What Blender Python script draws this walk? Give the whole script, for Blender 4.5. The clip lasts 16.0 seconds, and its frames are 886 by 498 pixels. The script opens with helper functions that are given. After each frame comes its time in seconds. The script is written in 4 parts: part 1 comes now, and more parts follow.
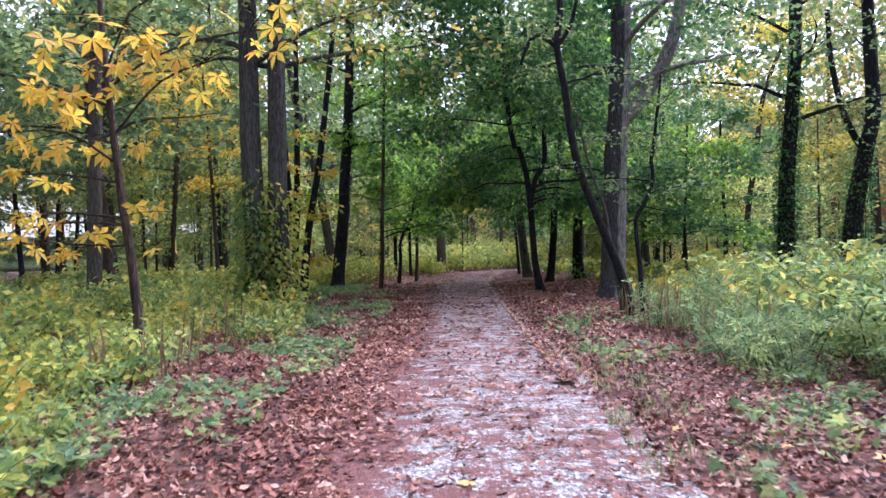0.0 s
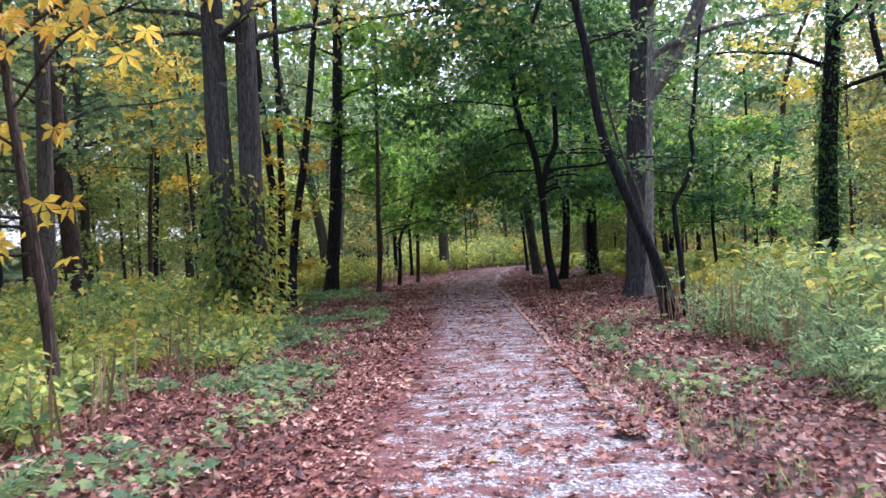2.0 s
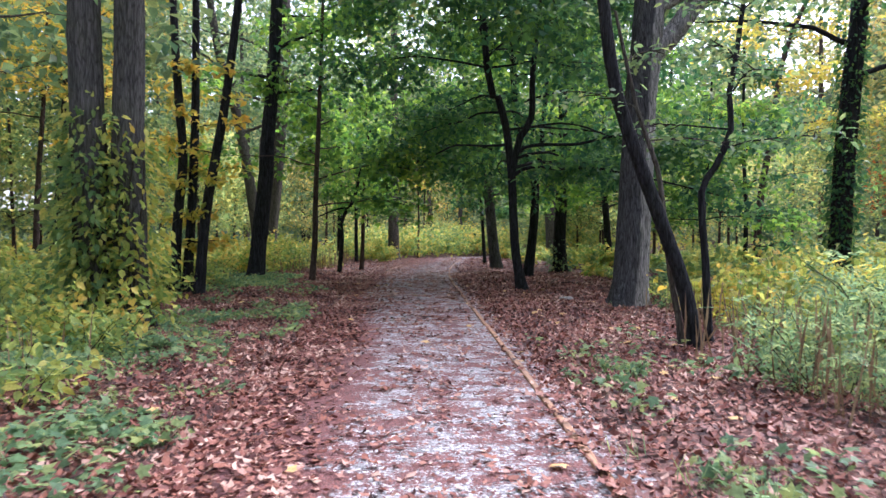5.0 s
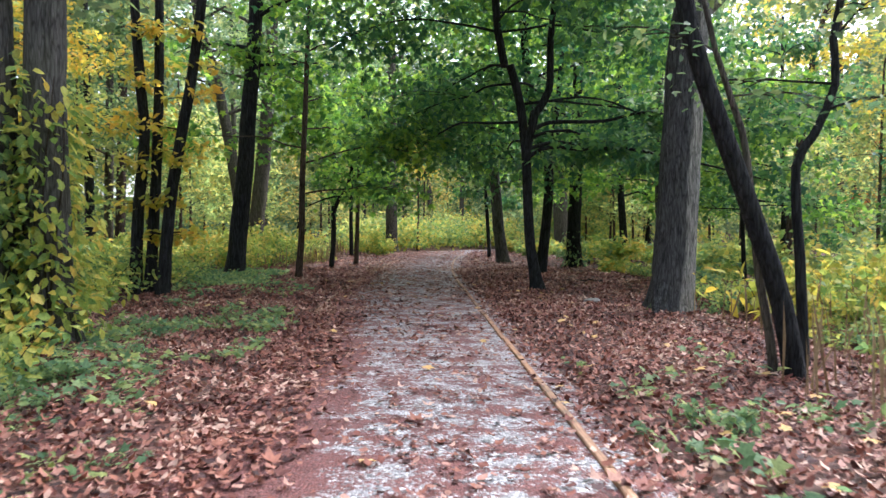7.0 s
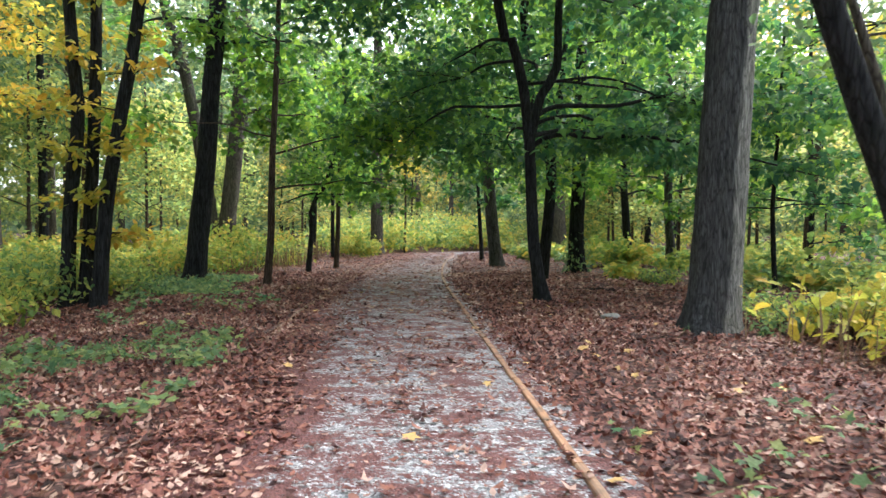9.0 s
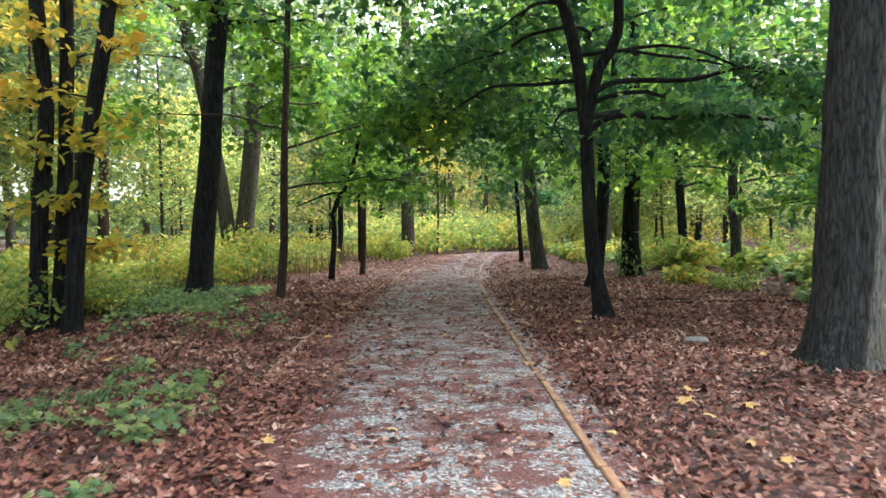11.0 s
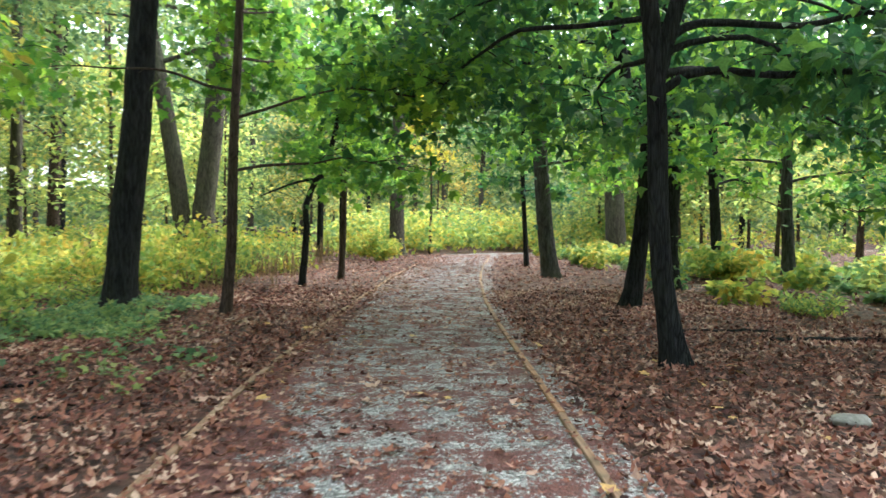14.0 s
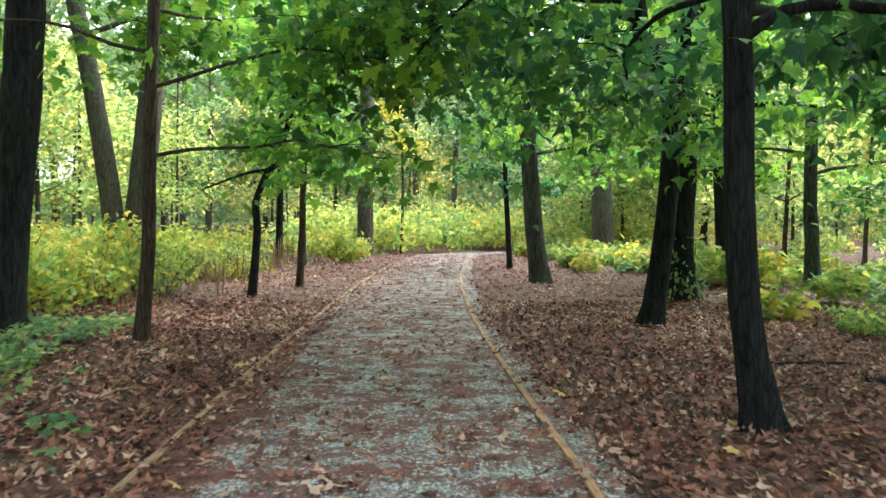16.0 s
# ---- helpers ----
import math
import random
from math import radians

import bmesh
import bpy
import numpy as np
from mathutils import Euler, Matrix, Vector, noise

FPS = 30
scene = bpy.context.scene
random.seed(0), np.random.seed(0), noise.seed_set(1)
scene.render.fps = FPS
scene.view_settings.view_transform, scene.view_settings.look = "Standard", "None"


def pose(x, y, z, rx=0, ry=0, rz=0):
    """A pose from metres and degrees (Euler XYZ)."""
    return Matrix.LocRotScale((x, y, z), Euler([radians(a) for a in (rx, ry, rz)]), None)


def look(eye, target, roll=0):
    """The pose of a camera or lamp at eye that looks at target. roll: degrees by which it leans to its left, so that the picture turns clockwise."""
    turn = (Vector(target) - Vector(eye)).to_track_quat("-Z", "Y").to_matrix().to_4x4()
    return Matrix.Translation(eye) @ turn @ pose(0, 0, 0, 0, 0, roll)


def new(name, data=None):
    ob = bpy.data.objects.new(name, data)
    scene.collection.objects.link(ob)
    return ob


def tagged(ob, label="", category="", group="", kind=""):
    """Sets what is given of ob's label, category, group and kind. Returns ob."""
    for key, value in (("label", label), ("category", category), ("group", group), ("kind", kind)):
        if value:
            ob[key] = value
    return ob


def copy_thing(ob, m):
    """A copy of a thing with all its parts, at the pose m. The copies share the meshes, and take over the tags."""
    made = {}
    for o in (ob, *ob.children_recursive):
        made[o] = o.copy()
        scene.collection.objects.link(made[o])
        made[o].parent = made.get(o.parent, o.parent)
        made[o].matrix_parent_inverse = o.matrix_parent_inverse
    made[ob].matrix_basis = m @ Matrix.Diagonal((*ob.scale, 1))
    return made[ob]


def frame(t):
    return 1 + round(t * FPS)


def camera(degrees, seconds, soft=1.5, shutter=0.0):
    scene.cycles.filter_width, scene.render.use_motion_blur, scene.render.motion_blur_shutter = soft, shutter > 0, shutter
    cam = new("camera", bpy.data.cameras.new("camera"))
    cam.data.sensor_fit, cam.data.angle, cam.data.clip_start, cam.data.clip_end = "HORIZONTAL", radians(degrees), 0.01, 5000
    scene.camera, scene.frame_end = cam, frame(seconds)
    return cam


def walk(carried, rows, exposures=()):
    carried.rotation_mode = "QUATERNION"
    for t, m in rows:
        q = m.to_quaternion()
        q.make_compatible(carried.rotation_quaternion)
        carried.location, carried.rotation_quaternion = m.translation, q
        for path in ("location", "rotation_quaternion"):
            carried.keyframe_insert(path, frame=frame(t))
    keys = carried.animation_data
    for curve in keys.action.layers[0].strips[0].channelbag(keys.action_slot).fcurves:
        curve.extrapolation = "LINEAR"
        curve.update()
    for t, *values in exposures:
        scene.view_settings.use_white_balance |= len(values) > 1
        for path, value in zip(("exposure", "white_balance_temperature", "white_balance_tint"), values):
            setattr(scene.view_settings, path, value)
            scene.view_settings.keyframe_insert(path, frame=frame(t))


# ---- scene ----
cam = camera(61.2, 16.0, 1.5, 0.5)
PATH = [
    (0, (-0.007, -0.117, 1.487), (-0.045, 1.883, 1.486), -1.7),
    (0.5, (-0.018, 0.481, 1.525), (-0.059, 2.481, 1.527), -2.5),
    (1, (-0.053, 1.131, 1.485), (-0.097, 3.13, 1.487), -2.9),
    (1.5, (-0.058, 1.752, 1.49), (-0.1, 3.752, 1.489), -3.3),
    (2, (-0.065, 2.386, 1.486), (-0.11, 4.385, 1.479), -3.4),
    (2.5, (-0.084, 3.033, 1.523), (-0.119, 5.032, 1.503), -3.6),
    (3, (-0.076, 3.645, 1.526), (-0.109, 5.645, 1.511), -2.8),
    (3.5, (-0.061, 4.286, 1.5), (-0.071, 6.286, 1.484), -1.2),
    (4, (-0.037, 4.9, 1.493), (0.019, 6.898, 1.453), -0.9),
    (6.5, (0.01, 7.951, 1.38), (0.098, 9.948, 1.327), 0.1),
    (7, (0.009, 8.559, 1.409), (0.092, 10.556, 1.342), -0.1),
    (7.5, (-0.003, 9.148, 1.427), (0.08, 11.145, 1.352), -0.2),
    (8, (0.027, 9.737, 1.44), (0.113, 11.734, 1.363), -0.2),
    (8.5, (0.065, 10.356, 1.418), (0.194, 12.35, 1.349), 1.1),
    (9, (0.09, 10.862, 1.412), (0.204, 12.858, 1.345), 0.1),
    (9.5, (0.134, 11.401, 1.449), (0.197, 13.399, 1.374), -0.6),
    (10, (0.148, 11.977, 1.464), (0.187, 13.976, 1.392), -0.7),
    (12.5, (0.097, 14.867, 1.529), (0.1, 16.865, 1.435), -1.2),
    (13, (0.075, 15.444, 1.5), (0.037, 17.441, 1.393), -0.3),
    (13.5, (0.058, 16.047, 1.495), (0.013, 18.044, 1.392), 0.9),
    (14, (0.061, 16.658, 1.512), (0.112, 18.656, 1.427), 0.5),
    (14.5, (0.041, 17.262, 1.534), (0.135, 19.258, 1.447), 0.6),
    (15, (0.011, 17.858, 1.561), (0.122, 19.852, 1.456), 0.4),
    (15.5, (0.021, 18.481, 1.566), (0.134, 20.474, 1.453), 0.0),
    (16, (0.007, 19.108, 1.548), (0.139, 21.101, 1.452), 0.4),
]
walk(cam, [(t, look(eye, target, roll)) for t, eye, target, roll in PATH],
     [(0, 1.98, 5500, 30), (4, 2.16, 5550, 28), (8, 2.5, 5900, 13), (12, 2.83, 6050, 9), (16, 3.1, 6000, -3)])

# ---------------------------------------------------------------- light
world = bpy.data.worlds.new("overcast_sky")
scene.world = world
world.use_nodes = True
wn, wl = world.node_tree.nodes, world.node_tree.links
wn.clear()
w_out, w_bg, w_sky, w_hsv = (wn.new(k) for k in ("ShaderNodeOutputWorld", "ShaderNodeBackground", "ShaderNodeTexSky", "ShaderNodeHueSaturation"))
w_sky.sky_type, w_sky.sun_disc = 'NISHITA', False
w_sky.sun_elevation, w_sky.sun_rotation = radians(50), radians(58)
w_sky.dust_density = 3.0
w_hsv.inputs["Saturation"].default_value = 0.35
w_bg.inputs["Strength"].default_value = 0.15
wl.new(w_sky.outputs[0], w_hsv.inputs["Color"])
wl.new(w_hsv.outputs[0], w_bg.inputs["Color"])
wl.new(w_bg.outputs[0], w_out.inputs[0])
sun = new("sun", bpy.data.lights.new("sun", 'SUN'))
sun.data.energy, sun.data.angle, sun.data.color = 1.0, radians(36), (1.0, 0.95, 0.87)
sun.matrix_world = look((20 * math.sin(radians(58)), 20 * math.cos(radians(58)), 23.8), (0, 0, 0))


# ---------------------------------------------------------------- materials
def material(name):
    m = bpy.data.materials.new(name)
    m.use_nodes = True
    n, l = m.node_tree.nodes, m.node_tree.links
    return m, n, l, n["Principled BSDF"]


def ramp(n, stops):
    r = n.new("ShaderNodeValToRGB")
    e = r.color_ramp.elements
    while len(e) < len(stops):
        e.new(0.5)
    for i, (p, c) in enumerate(stops):
        e[i].position, e[i].color = p, (*c, 1)
    return r


def noise_tex(n, l, scale, detail=4.0, rough=0.55, coords="Object"):
    tc, tx = n.new("ShaderNodeTexCoord"), n.new("ShaderNodeTexNoise")
    tx.inputs["Scale"].default_value, tx.inputs["Detail"].default_value, tx.inputs["Roughness"].default_value = scale, detail, rough
    l.new(tc.outputs[coords], tx.inputs["Vector"])
    return tx


def mixed(n, l, a, b, fac, how='MIX'):
    mx = n.new("ShaderNodeMix")
    mx.data_type, mx.blend_type = 'RGBA', how
    for sock, v in ((mx.inputs[0], fac), (mx.inputs[6], a), (mx.inputs[7], b)):
        if isinstance(v, (int, float)):
            sock.default_value = v
        elif isinstance(v, tuple):
            sock.default_value = (*v, 1)
        else:
            l.new(v, sock)
    return mx.outputs[2]


def leaf_material(name, colours, through_light=0.4, rough=0.5, patch=0.6, hue=0.49):
    """Leaves: a colour for each leaf, patches of tone over a crown, some light let through."""
    m, n, l, bsdf = material(name)
    geo = n.new("ShaderNodeNewGeometry")
    r = ramp(n, [(i / max(1, len(colours) - 1), c) for i, c in enumerate(colours)])
    tone = noise_tex(n, l, patch, 2.0)
    add = n.new("ShaderNodeMath")
    add.operation = 'MULTIPLY_ADD'
    add.inputs[1].default_value, add.inputs[2].default_value = 1.3, -0.65
    l.new(tone.outputs[0], add.inputs[0])
    add2 = n.new("ShaderNodeMath")
    add2.operation, add2.use_clamp = 'ADD', True
    l.new(add.outputs[0], add2.inputs[0])
    l.new(geo.outputs["Random Per Island"], add2.inputs[1])
    l.new(add2.outputs[0], r.inputs[0])
    fine = noise_tex(n, l, 45.0, 2.0)
    fr = ramp(n, [(0.3, (0.72, 0.72, 0.72)), (0.7, (1.1, 1.1, 1.1))])
    l.new(fine.outputs[0], fr.inputs[0])
    col = mixed(n, l, r.outputs[0], fr.outputs[0], 1.0, 'MULTIPLY')
    l.new(col, bsdf.inputs["Base Color"])
    bsdf.inputs["Roughness"].default_value = rough
    bsdf.inputs["Specular IOR Level"].default_value = 0.3
    tr = n.new("ShaderNodeBsdfTranslucent")
    lit = n.new("ShaderNodeHueSaturation")
    lit.inputs["Hue"].default_value, lit.inputs["Saturation"].default_value, lit.inputs["Value"].default_value = hue, 0.98, 1.65 if through_light > 0.56 else 1.42 if through_light > 0.2 else 1.0
    l.new(col, lit.inputs["Color"])
    l.new(lit.outputs[0], tr.inputs["Color"])
    mx = n.new("ShaderNodeMixShader")
    mx.inputs[0].default_value = through_light
    l.new(bsdf.outputs[0], mx.inputs[1])
    l.new(tr.outputs[0], mx.inputs[2])
    l.new(mx.outputs[0], n["Material Output"].inputs[0])
    return m


def bark_material(name, dark, light, moss=0.0, scale=1.0, wet_shaded_side=None):
    """Furrowed bark; the side given: where across the trunk, at its foot, rain-soaked bark and painted shade turn it
    dark, and its lean.
    """
    m, n, l, bsdf = material(name)
    tc, mp = n.new("ShaderNodeTexCoord"), n.new("ShaderNodeMapping")
    mp.inputs["Scale"].default_value = (11 * scale, 11 * scale, 1.3 * scale)
    l.new(tc.outputs["Object"], mp.inputs["Vector"])
    ridge = n.new("ShaderNodeTexNoise")
    ridge.inputs["Scale"].default_value, ridge.inputs["Detail"].default_value, ridge.inputs["Roughness"].default_value = 2.2, 6, 0.62
    l.new(mp.outputs[0], ridge.inputs["Vector"])
    cells = n.new("ShaderNodeTexVoronoi")
    cells.feature = 'DISTANCE_TO_EDGE'
    cells.inputs["Scale"].default_value = 2.6
    l.new(mp.outputs[0], cells.inputs["Vector"])
    r = ramp(n, [(0.32, dark), (0.52, tuple((a + b) / 2 for a, b in zip(dark, light))), (0.72, light)])
    l.new(ridge.outputs[0], r.inputs[0])
    crack = ramp(n, [(0.0, (0.25, 0.25, 0.25)), (0.14, (1, 1, 1))])
    l.new(cells.outputs[0], crack.inputs[0])
    col = mixed(n, l, r.outputs[0], crack.outputs[0], 0.8, 'MULTIPLY')
    big = noise_tex(n, l, 1.1, 3.0)
    br = ramp(n, [(0.45, (0, 0, 0)), (0.7, (1, 1, 1))])
    l.new(big.outputs[0], br.inputs[0])
    mul = n.new("ShaderNodeMath")
    mul.operation = 'MULTIPLY'
    mul.inputs[1].default_value = moss
    l.new(br.outputs[0], mul.inputs[0])
    col = mixed(n, l, col, (0.10, 0.115, 0.06), mul.outputs[0])
    if wet_shaded_side is not None:
        xyz = n.new("ShaderNodeSeparateXYZ")
        l.new(tc.outputs["Object"], xyz.inputs[0])
        lean = n.new("ShaderNodeMath")
        lean.operation = 'MULTIPLY_ADD'
        lean.inputs[1].default_value = -wet_shaded_side[1]
        l.new(xyz.outputs[2], lean.inputs[0])
        l.new(xyz.outputs[0], lean.inputs[2])
        ragged = n.new("ShaderNodeMath")
        ragged.operation = 'MULTIPLY_ADD'
        ragged.inputs[1].default_value = 0.22
        l.new(big.outputs[0], ragged.inputs[0])
        l.new(lean.outputs[0], ragged.inputs[2])
        edge = n.new("ShaderNodeMapRange")
        edge.inputs["From Min"].default_value, edge.inputs["From Max"].default_value = wet_shaded_side[0] + 0.085, wet_shaded_side[0] + 0.125
        edge.inputs["To Min"].default_value, edge.inputs["To Max"].default_value = 0.88, 0.0
        l.new(ragged.outputs[0], edge.inputs["Value"])
        # Wet bark and the side turned from the light are darkened together in the colour.
        col = mixed(n, l, col, mixed(n, l, col, (0.2, 0.21, 0.24), 1.0, 'MULTIPLY'), edge.outputs[0])
    l.new(col, bsdf.inputs["Base Color"])
    bsdf.inputs["Roughness"].default_value = 0.92
    bsdf.inputs["Specular IOR Level"].default_value = 0.15
    h = mixed(n, l, ridge.outputs[0], crack.outputs[0], 0.5, 'MULTIPLY')
    bump = n.new("ShaderNodeBump")
    bump.inputs["Strength"].default_value, bump.inputs["Distance"].default_value = 0.9, 0.03
    l.new(h, bump.inputs["Height"])
    l.new(bump.outputs[0], bsdf.inputs["Normal"])
    return m


def ground_material():
    """Leaf litter lying over soil: leaf-sized scales of mixed browns, with bare dark patches."""
    m, n, l, bsdf = material("leaf_mould")
    tc = n.new("ShaderNodeTexCoord")
    warp = noise_tex(n, l, 9.0, 3.0)
    off = n.new("ShaderNodeVectorMath")
    off.operation = 'MULTIPLY_ADD'
    off.inputs[1].default_value = (0.16, 0.16, 0.16)
    l.new(warp.outputs["Color"], off.inputs[0])
    l.new(tc.outputs["Object"], off.inputs[2])
    vo = n.new("ShaderNodeTexVoronoi")
    vo.inputs["Scale"].default_value = 13.0
    l.new(off.outputs[0], vo.inputs["Vector"])
    sep = n.new("ShaderNodeSeparateColor")
    l.new(vo.outputs["Color"], sep.inputs[0])
    r = ramp(n, [(0.0, (0.035, 0.016, 0.014)), (0.3, (0.10, 0.040, 0.030)), (0.6, (0.17, 0.070, 0.050)), (0.85, (0.24, 0.11, 0.078)), (1.0, (0.33, 0.19, 0.14))])
    l.new(sep.outputs[0], r.inputs[0])
    edge = ramp(n, [(0.25, (1, 1, 1)), (0.75, (0.3, 0.28, 0.27))])
    l.new(vo.outputs["Distance"], edge.inputs[0])
    fine, big = noise_tex(n, l, 60.0, 4.0, 0.7), noise_tex(n, l, 0.45, 3.0)
    fr = ramp(n, [(0.3, (0.65, 0.65, 0.65)), (0.7, (1.15, 1.15, 1.15))])
    l.new(fine.outputs[0], fr.inputs[0])
    col = mixed(n, l, mixed(n, l, r.outputs[0], edge.outputs[0], 0.8, 'MULTIPLY'), fr.outputs[0], 1.0, 'MULTIPLY')
    g = ramp(n, [(0.5, (0, 0, 0)), (0.72, (0.7, 0.7, 0.7))])
    l.new(big.outputs[0], g.inputs[0])
    col = mixed(n, l, col, (0.06, 0.038, 0.026), g.outputs[0])
    l.new(col, bsdf.inputs["Base Color"])
    bsdf.inputs["Roughness"].default_value = 0.9
    bump = n.new("ShaderNodeBump")
    bump.inputs["Strength"].default_value, bump.inputs["Distance"].default_value = 0.9, 0.04
    l.new(mixed(n, l, sep.outputs[1], fine.outputs[0], 0.3), bump.inputs["Height"])
    l.new(bump.outputs[0], bsdf.inputs["Normal"])
    return m


def gravel_material():
    """Pale crushed stone with shredded leaves trodden in, thick along the west edge."""
    m, n, l, bsdf = material("crushed_stone")
    tc = n.new("ShaderNodeTexCoord")
    vo = n.new("ShaderNodeTexVoronoi")
    vo.inputs["Scale"].default_value = 55.0
    l.new(tc.outputs["Object"], vo.inputs["Vector"])
    sep = n.new("ShaderNodeSeparateColor")
    l.new(vo.outputs["Color"], sep.inputs[0])
    r = ramp(n, [(0.0, (0.085, 0.083, 0.083)), (0.35, (0.19, 0.188, 0.186)), (0.7, (0.33, 0.326, 0.32)), (1.0, (0.55, 0.545, 0.535))])
    l.new(sep.outputs[0], r.inputs[0])
    # trodden leaf shreds: stretched across the path
    mp = n.new("ShaderNodeMapping")
    mp.inputs["Scale"].default_value = (2.6, 3.6, 1)
    l.new(tc.outputs["Object"], mp.inputs["Vector"])
    na = n.new("ShaderNodeTexNoise")
    na.inputs["Scale"].default_value, na.inputs["Detail"].default_value, na.inputs["Roughness"].default_value = 1.0, 6, 0.72
    l.new(mp.outputs[0], na.inputs["Vector"])
    xyz = n.new("ShaderNodeSeparateXYZ")
    l.new(tc.outputs["Object"], xyz.inputs[0])
    west = n.new("ShaderNodeMapRange")
    west.inputs["From Min"].default_value, west.inputs["From Max"].default_value = -0.35, -1.15
    west.inputs["To Min"].default_value, west.inputs["To Max"].default_value = 0.0, 0.3
    fade = n.new("ShaderNodeMapRange")
    fade.inputs["From Min"].default_value, fade.inputs["From Max"].default_value = 16.0, 23.0
    fade.inputs["To Min"].default_value, fade.inputs["To Max"].default_value = 0.0, 0.55
    l.new(xyz.outputs[1], fade.inputs["Value"])
    shift = n.new("ShaderNodeMath")
    l.new(xyz.outputs[0], shift.inputs[0])
    l.new(fade.outputs[0], shift.inputs[1])
    l.new(shift.outputs[0], west.inputs["Value"])
    add = n.new("ShaderNodeMath")
    l.new(na.outputs[0], add.inputs[0])
    l.new(west.outputs[0], add.inputs[1])
    speck = n.new("ShaderNodeMath")
    speck.operation = 'MULTIPLY_ADD'
    speck.inputs[1].default_value = 0.15
    l.new(sep.outputs[1], speck.inputs[0])
    l.new(add.outputs[0], speck.inputs[2])
    mask = ramp(n, [(0.535, (0, 0, 0)), (0.595, (0.97, 0.97, 0.97))])
    l.new(speck.outputs[0], mask.inputs[0])
    fine = noise_tex(n, l, 40.0, 4.0, 0.7)
    mulch = ramp(n, [(0.3, (0.04, 0.014, 0.013)), (0.5, (0.12, 0.039, 0.032)), (0.75, (0.25, 0.1, 0.078))])
    l.new(fine.outputs[0], mulch.inputs[0])
    l.new(mixed(n, l, r.outputs[0], mulch.outputs[0], mask.outputs[0]), bsdf.inputs["Base Color"])
    bsdf.inputs["Roughness"].default_value = 0.85
    bump = n.new("ShaderNodeBump")
    bump.inputs["Strength"].default_value, bump.inputs["Distance"].default_value = 0.8, 0.012
    inv = n.new("ShaderNodeMath")
    inv.operation = 'SUBTRACT'
    inv.inputs[0].default_value = 1.0
    l.new(vo.outputs["Distance"], inv.inputs[1])
    l.new(inv.outputs[0], bump.inputs["Height"])
    l.new(bump.outputs[0], bsdf.inputs["Normal"])
    return m


def wood_material():
    m, n, l, bsdf = material("weathered_edging_timber")
    tc, mp = n.new("ShaderNodeTexCoord"), n.new("ShaderNodeMapping")
    mp.inputs["Scale"].default_value = (60, 2.2, 60)
    l.new(tc.outputs["Object"], mp.inputs["Vector"])
    na = n.new("ShaderNodeTexNoise")
    na.inputs["Scale"].default_value, na.inputs["Detail"].default_value = 1.0, 5
    l.new(mp.outputs[0], na.inputs["Vector"])
    info = n.new("ShaderNodeObjectInfo")
    r = ramp(n, [(0.3, (0.2, 0.115, 0.07)), (0.55, (0.38, 0.22, 0.125)), (0.8, (0.5, 0.33, 0.2))])
    l.new(na.outputs[0], r.inputs[0])
    age = ramp(n, [(0.0, (0.75, 0.8, 0.85)), (1.0, (1.1, 1.0, 0.92))])
    l.new(info.outputs["Random"], age.inputs[0])
    col = mixed(n, l, r.outputs[0], age.outputs[0], 1.0, 'MULTIPLY')
    st = noise_tex(n, l, 5.0, 4.0)
    sr = ramp(n, [(0.5, (0, 0, 0)), (0.68, (0.8, 0.8, 0.8))])
    l.new(st.outputs[0], sr.inputs[0])
    col = mixed(n, l, col, (0.13, 0.09, 0.06), sr.outputs[0])
    l.new(col, bsdf.inputs["Base Color"])
    bsdf.inputs["Roughness"].default_value = 0.8
    return m


M_GROUND, M_GRAVEL, M_BOARD = ground_material(), gravel_material(), wood_material()
M_BARK_DARK = bark_material("wet_dark_bark", (0.008, 0.0085, 0.010), (0.041, 0.041, 0.045), 0.04)
M_BARK_GREY = bark_material("furrowed_grey_bark", (0.028, 0.028, 0.029), (0.145, 0.14, 0.136), 0.2)
M_BARK_OAK = bark_material("deeply_furrowed_oak_bark", (0.075, 0.073, 0.07), (0.42, 0.405, 0.38), 0.06, 1.15, (0.06, 0.065))
M_BARK_BROWN = bark_material("brown_bark", (0.03, 0.021, 0.018), (0.12, 0.085, 0.07), 0.15)
M_BARK_FAR = bark_material("lichened_bark", (0.045, 0.038, 0.033), (0.15, 0.13, 0.11), 0.35)
M_MAPLE = leaf_material("maple_leaf_green", [(0.048, 0.14, 0.027), (0.088, 0.21, 0.03), (0.155, 0.305, 0.034), (0.265, 0.405, 0.042)], 0.57)
# Deeper, bluer than the maple green: canopy shade is put into the leaf colour.
M_MAPLE_SHADED = leaf_material("maple_leaf_shaded_deep_green", [(0.03, 0.098, 0.047), (0.05, 0.145, 0.052), (0.084, 0.205, 0.052), (0.155, 0.3, 0.052)], 0.53)
M_GREEN = leaf_material("woodland_leaf_green", [(0.06, 0.125, 0.06), (0.1, 0.18, 0.072), (0.165, 0.25, 0.088), (0.28, 0.34, 0.105)], 0.55)
# Yellow-green young trees, their leaf colour lightened in place of light under the canopy.
M_YOUNG_LIT = leaf_material("young_tree_leaf_lit_yellow_green", [(0.12, 0.21, 0.075), (0.2, 0.3, 0.09), (0.33, 0.4, 0.105), (0.52, 0.47, 0.11)], 0.6)
M_OLIVE = leaf_material("turning_leaf_olive", [(0.085, 0.14, 0.055), (0.15, 0.2, 0.06), (0.27, 0.28, 0.07), (0.48, 0.36, 0.075)], 0.58)
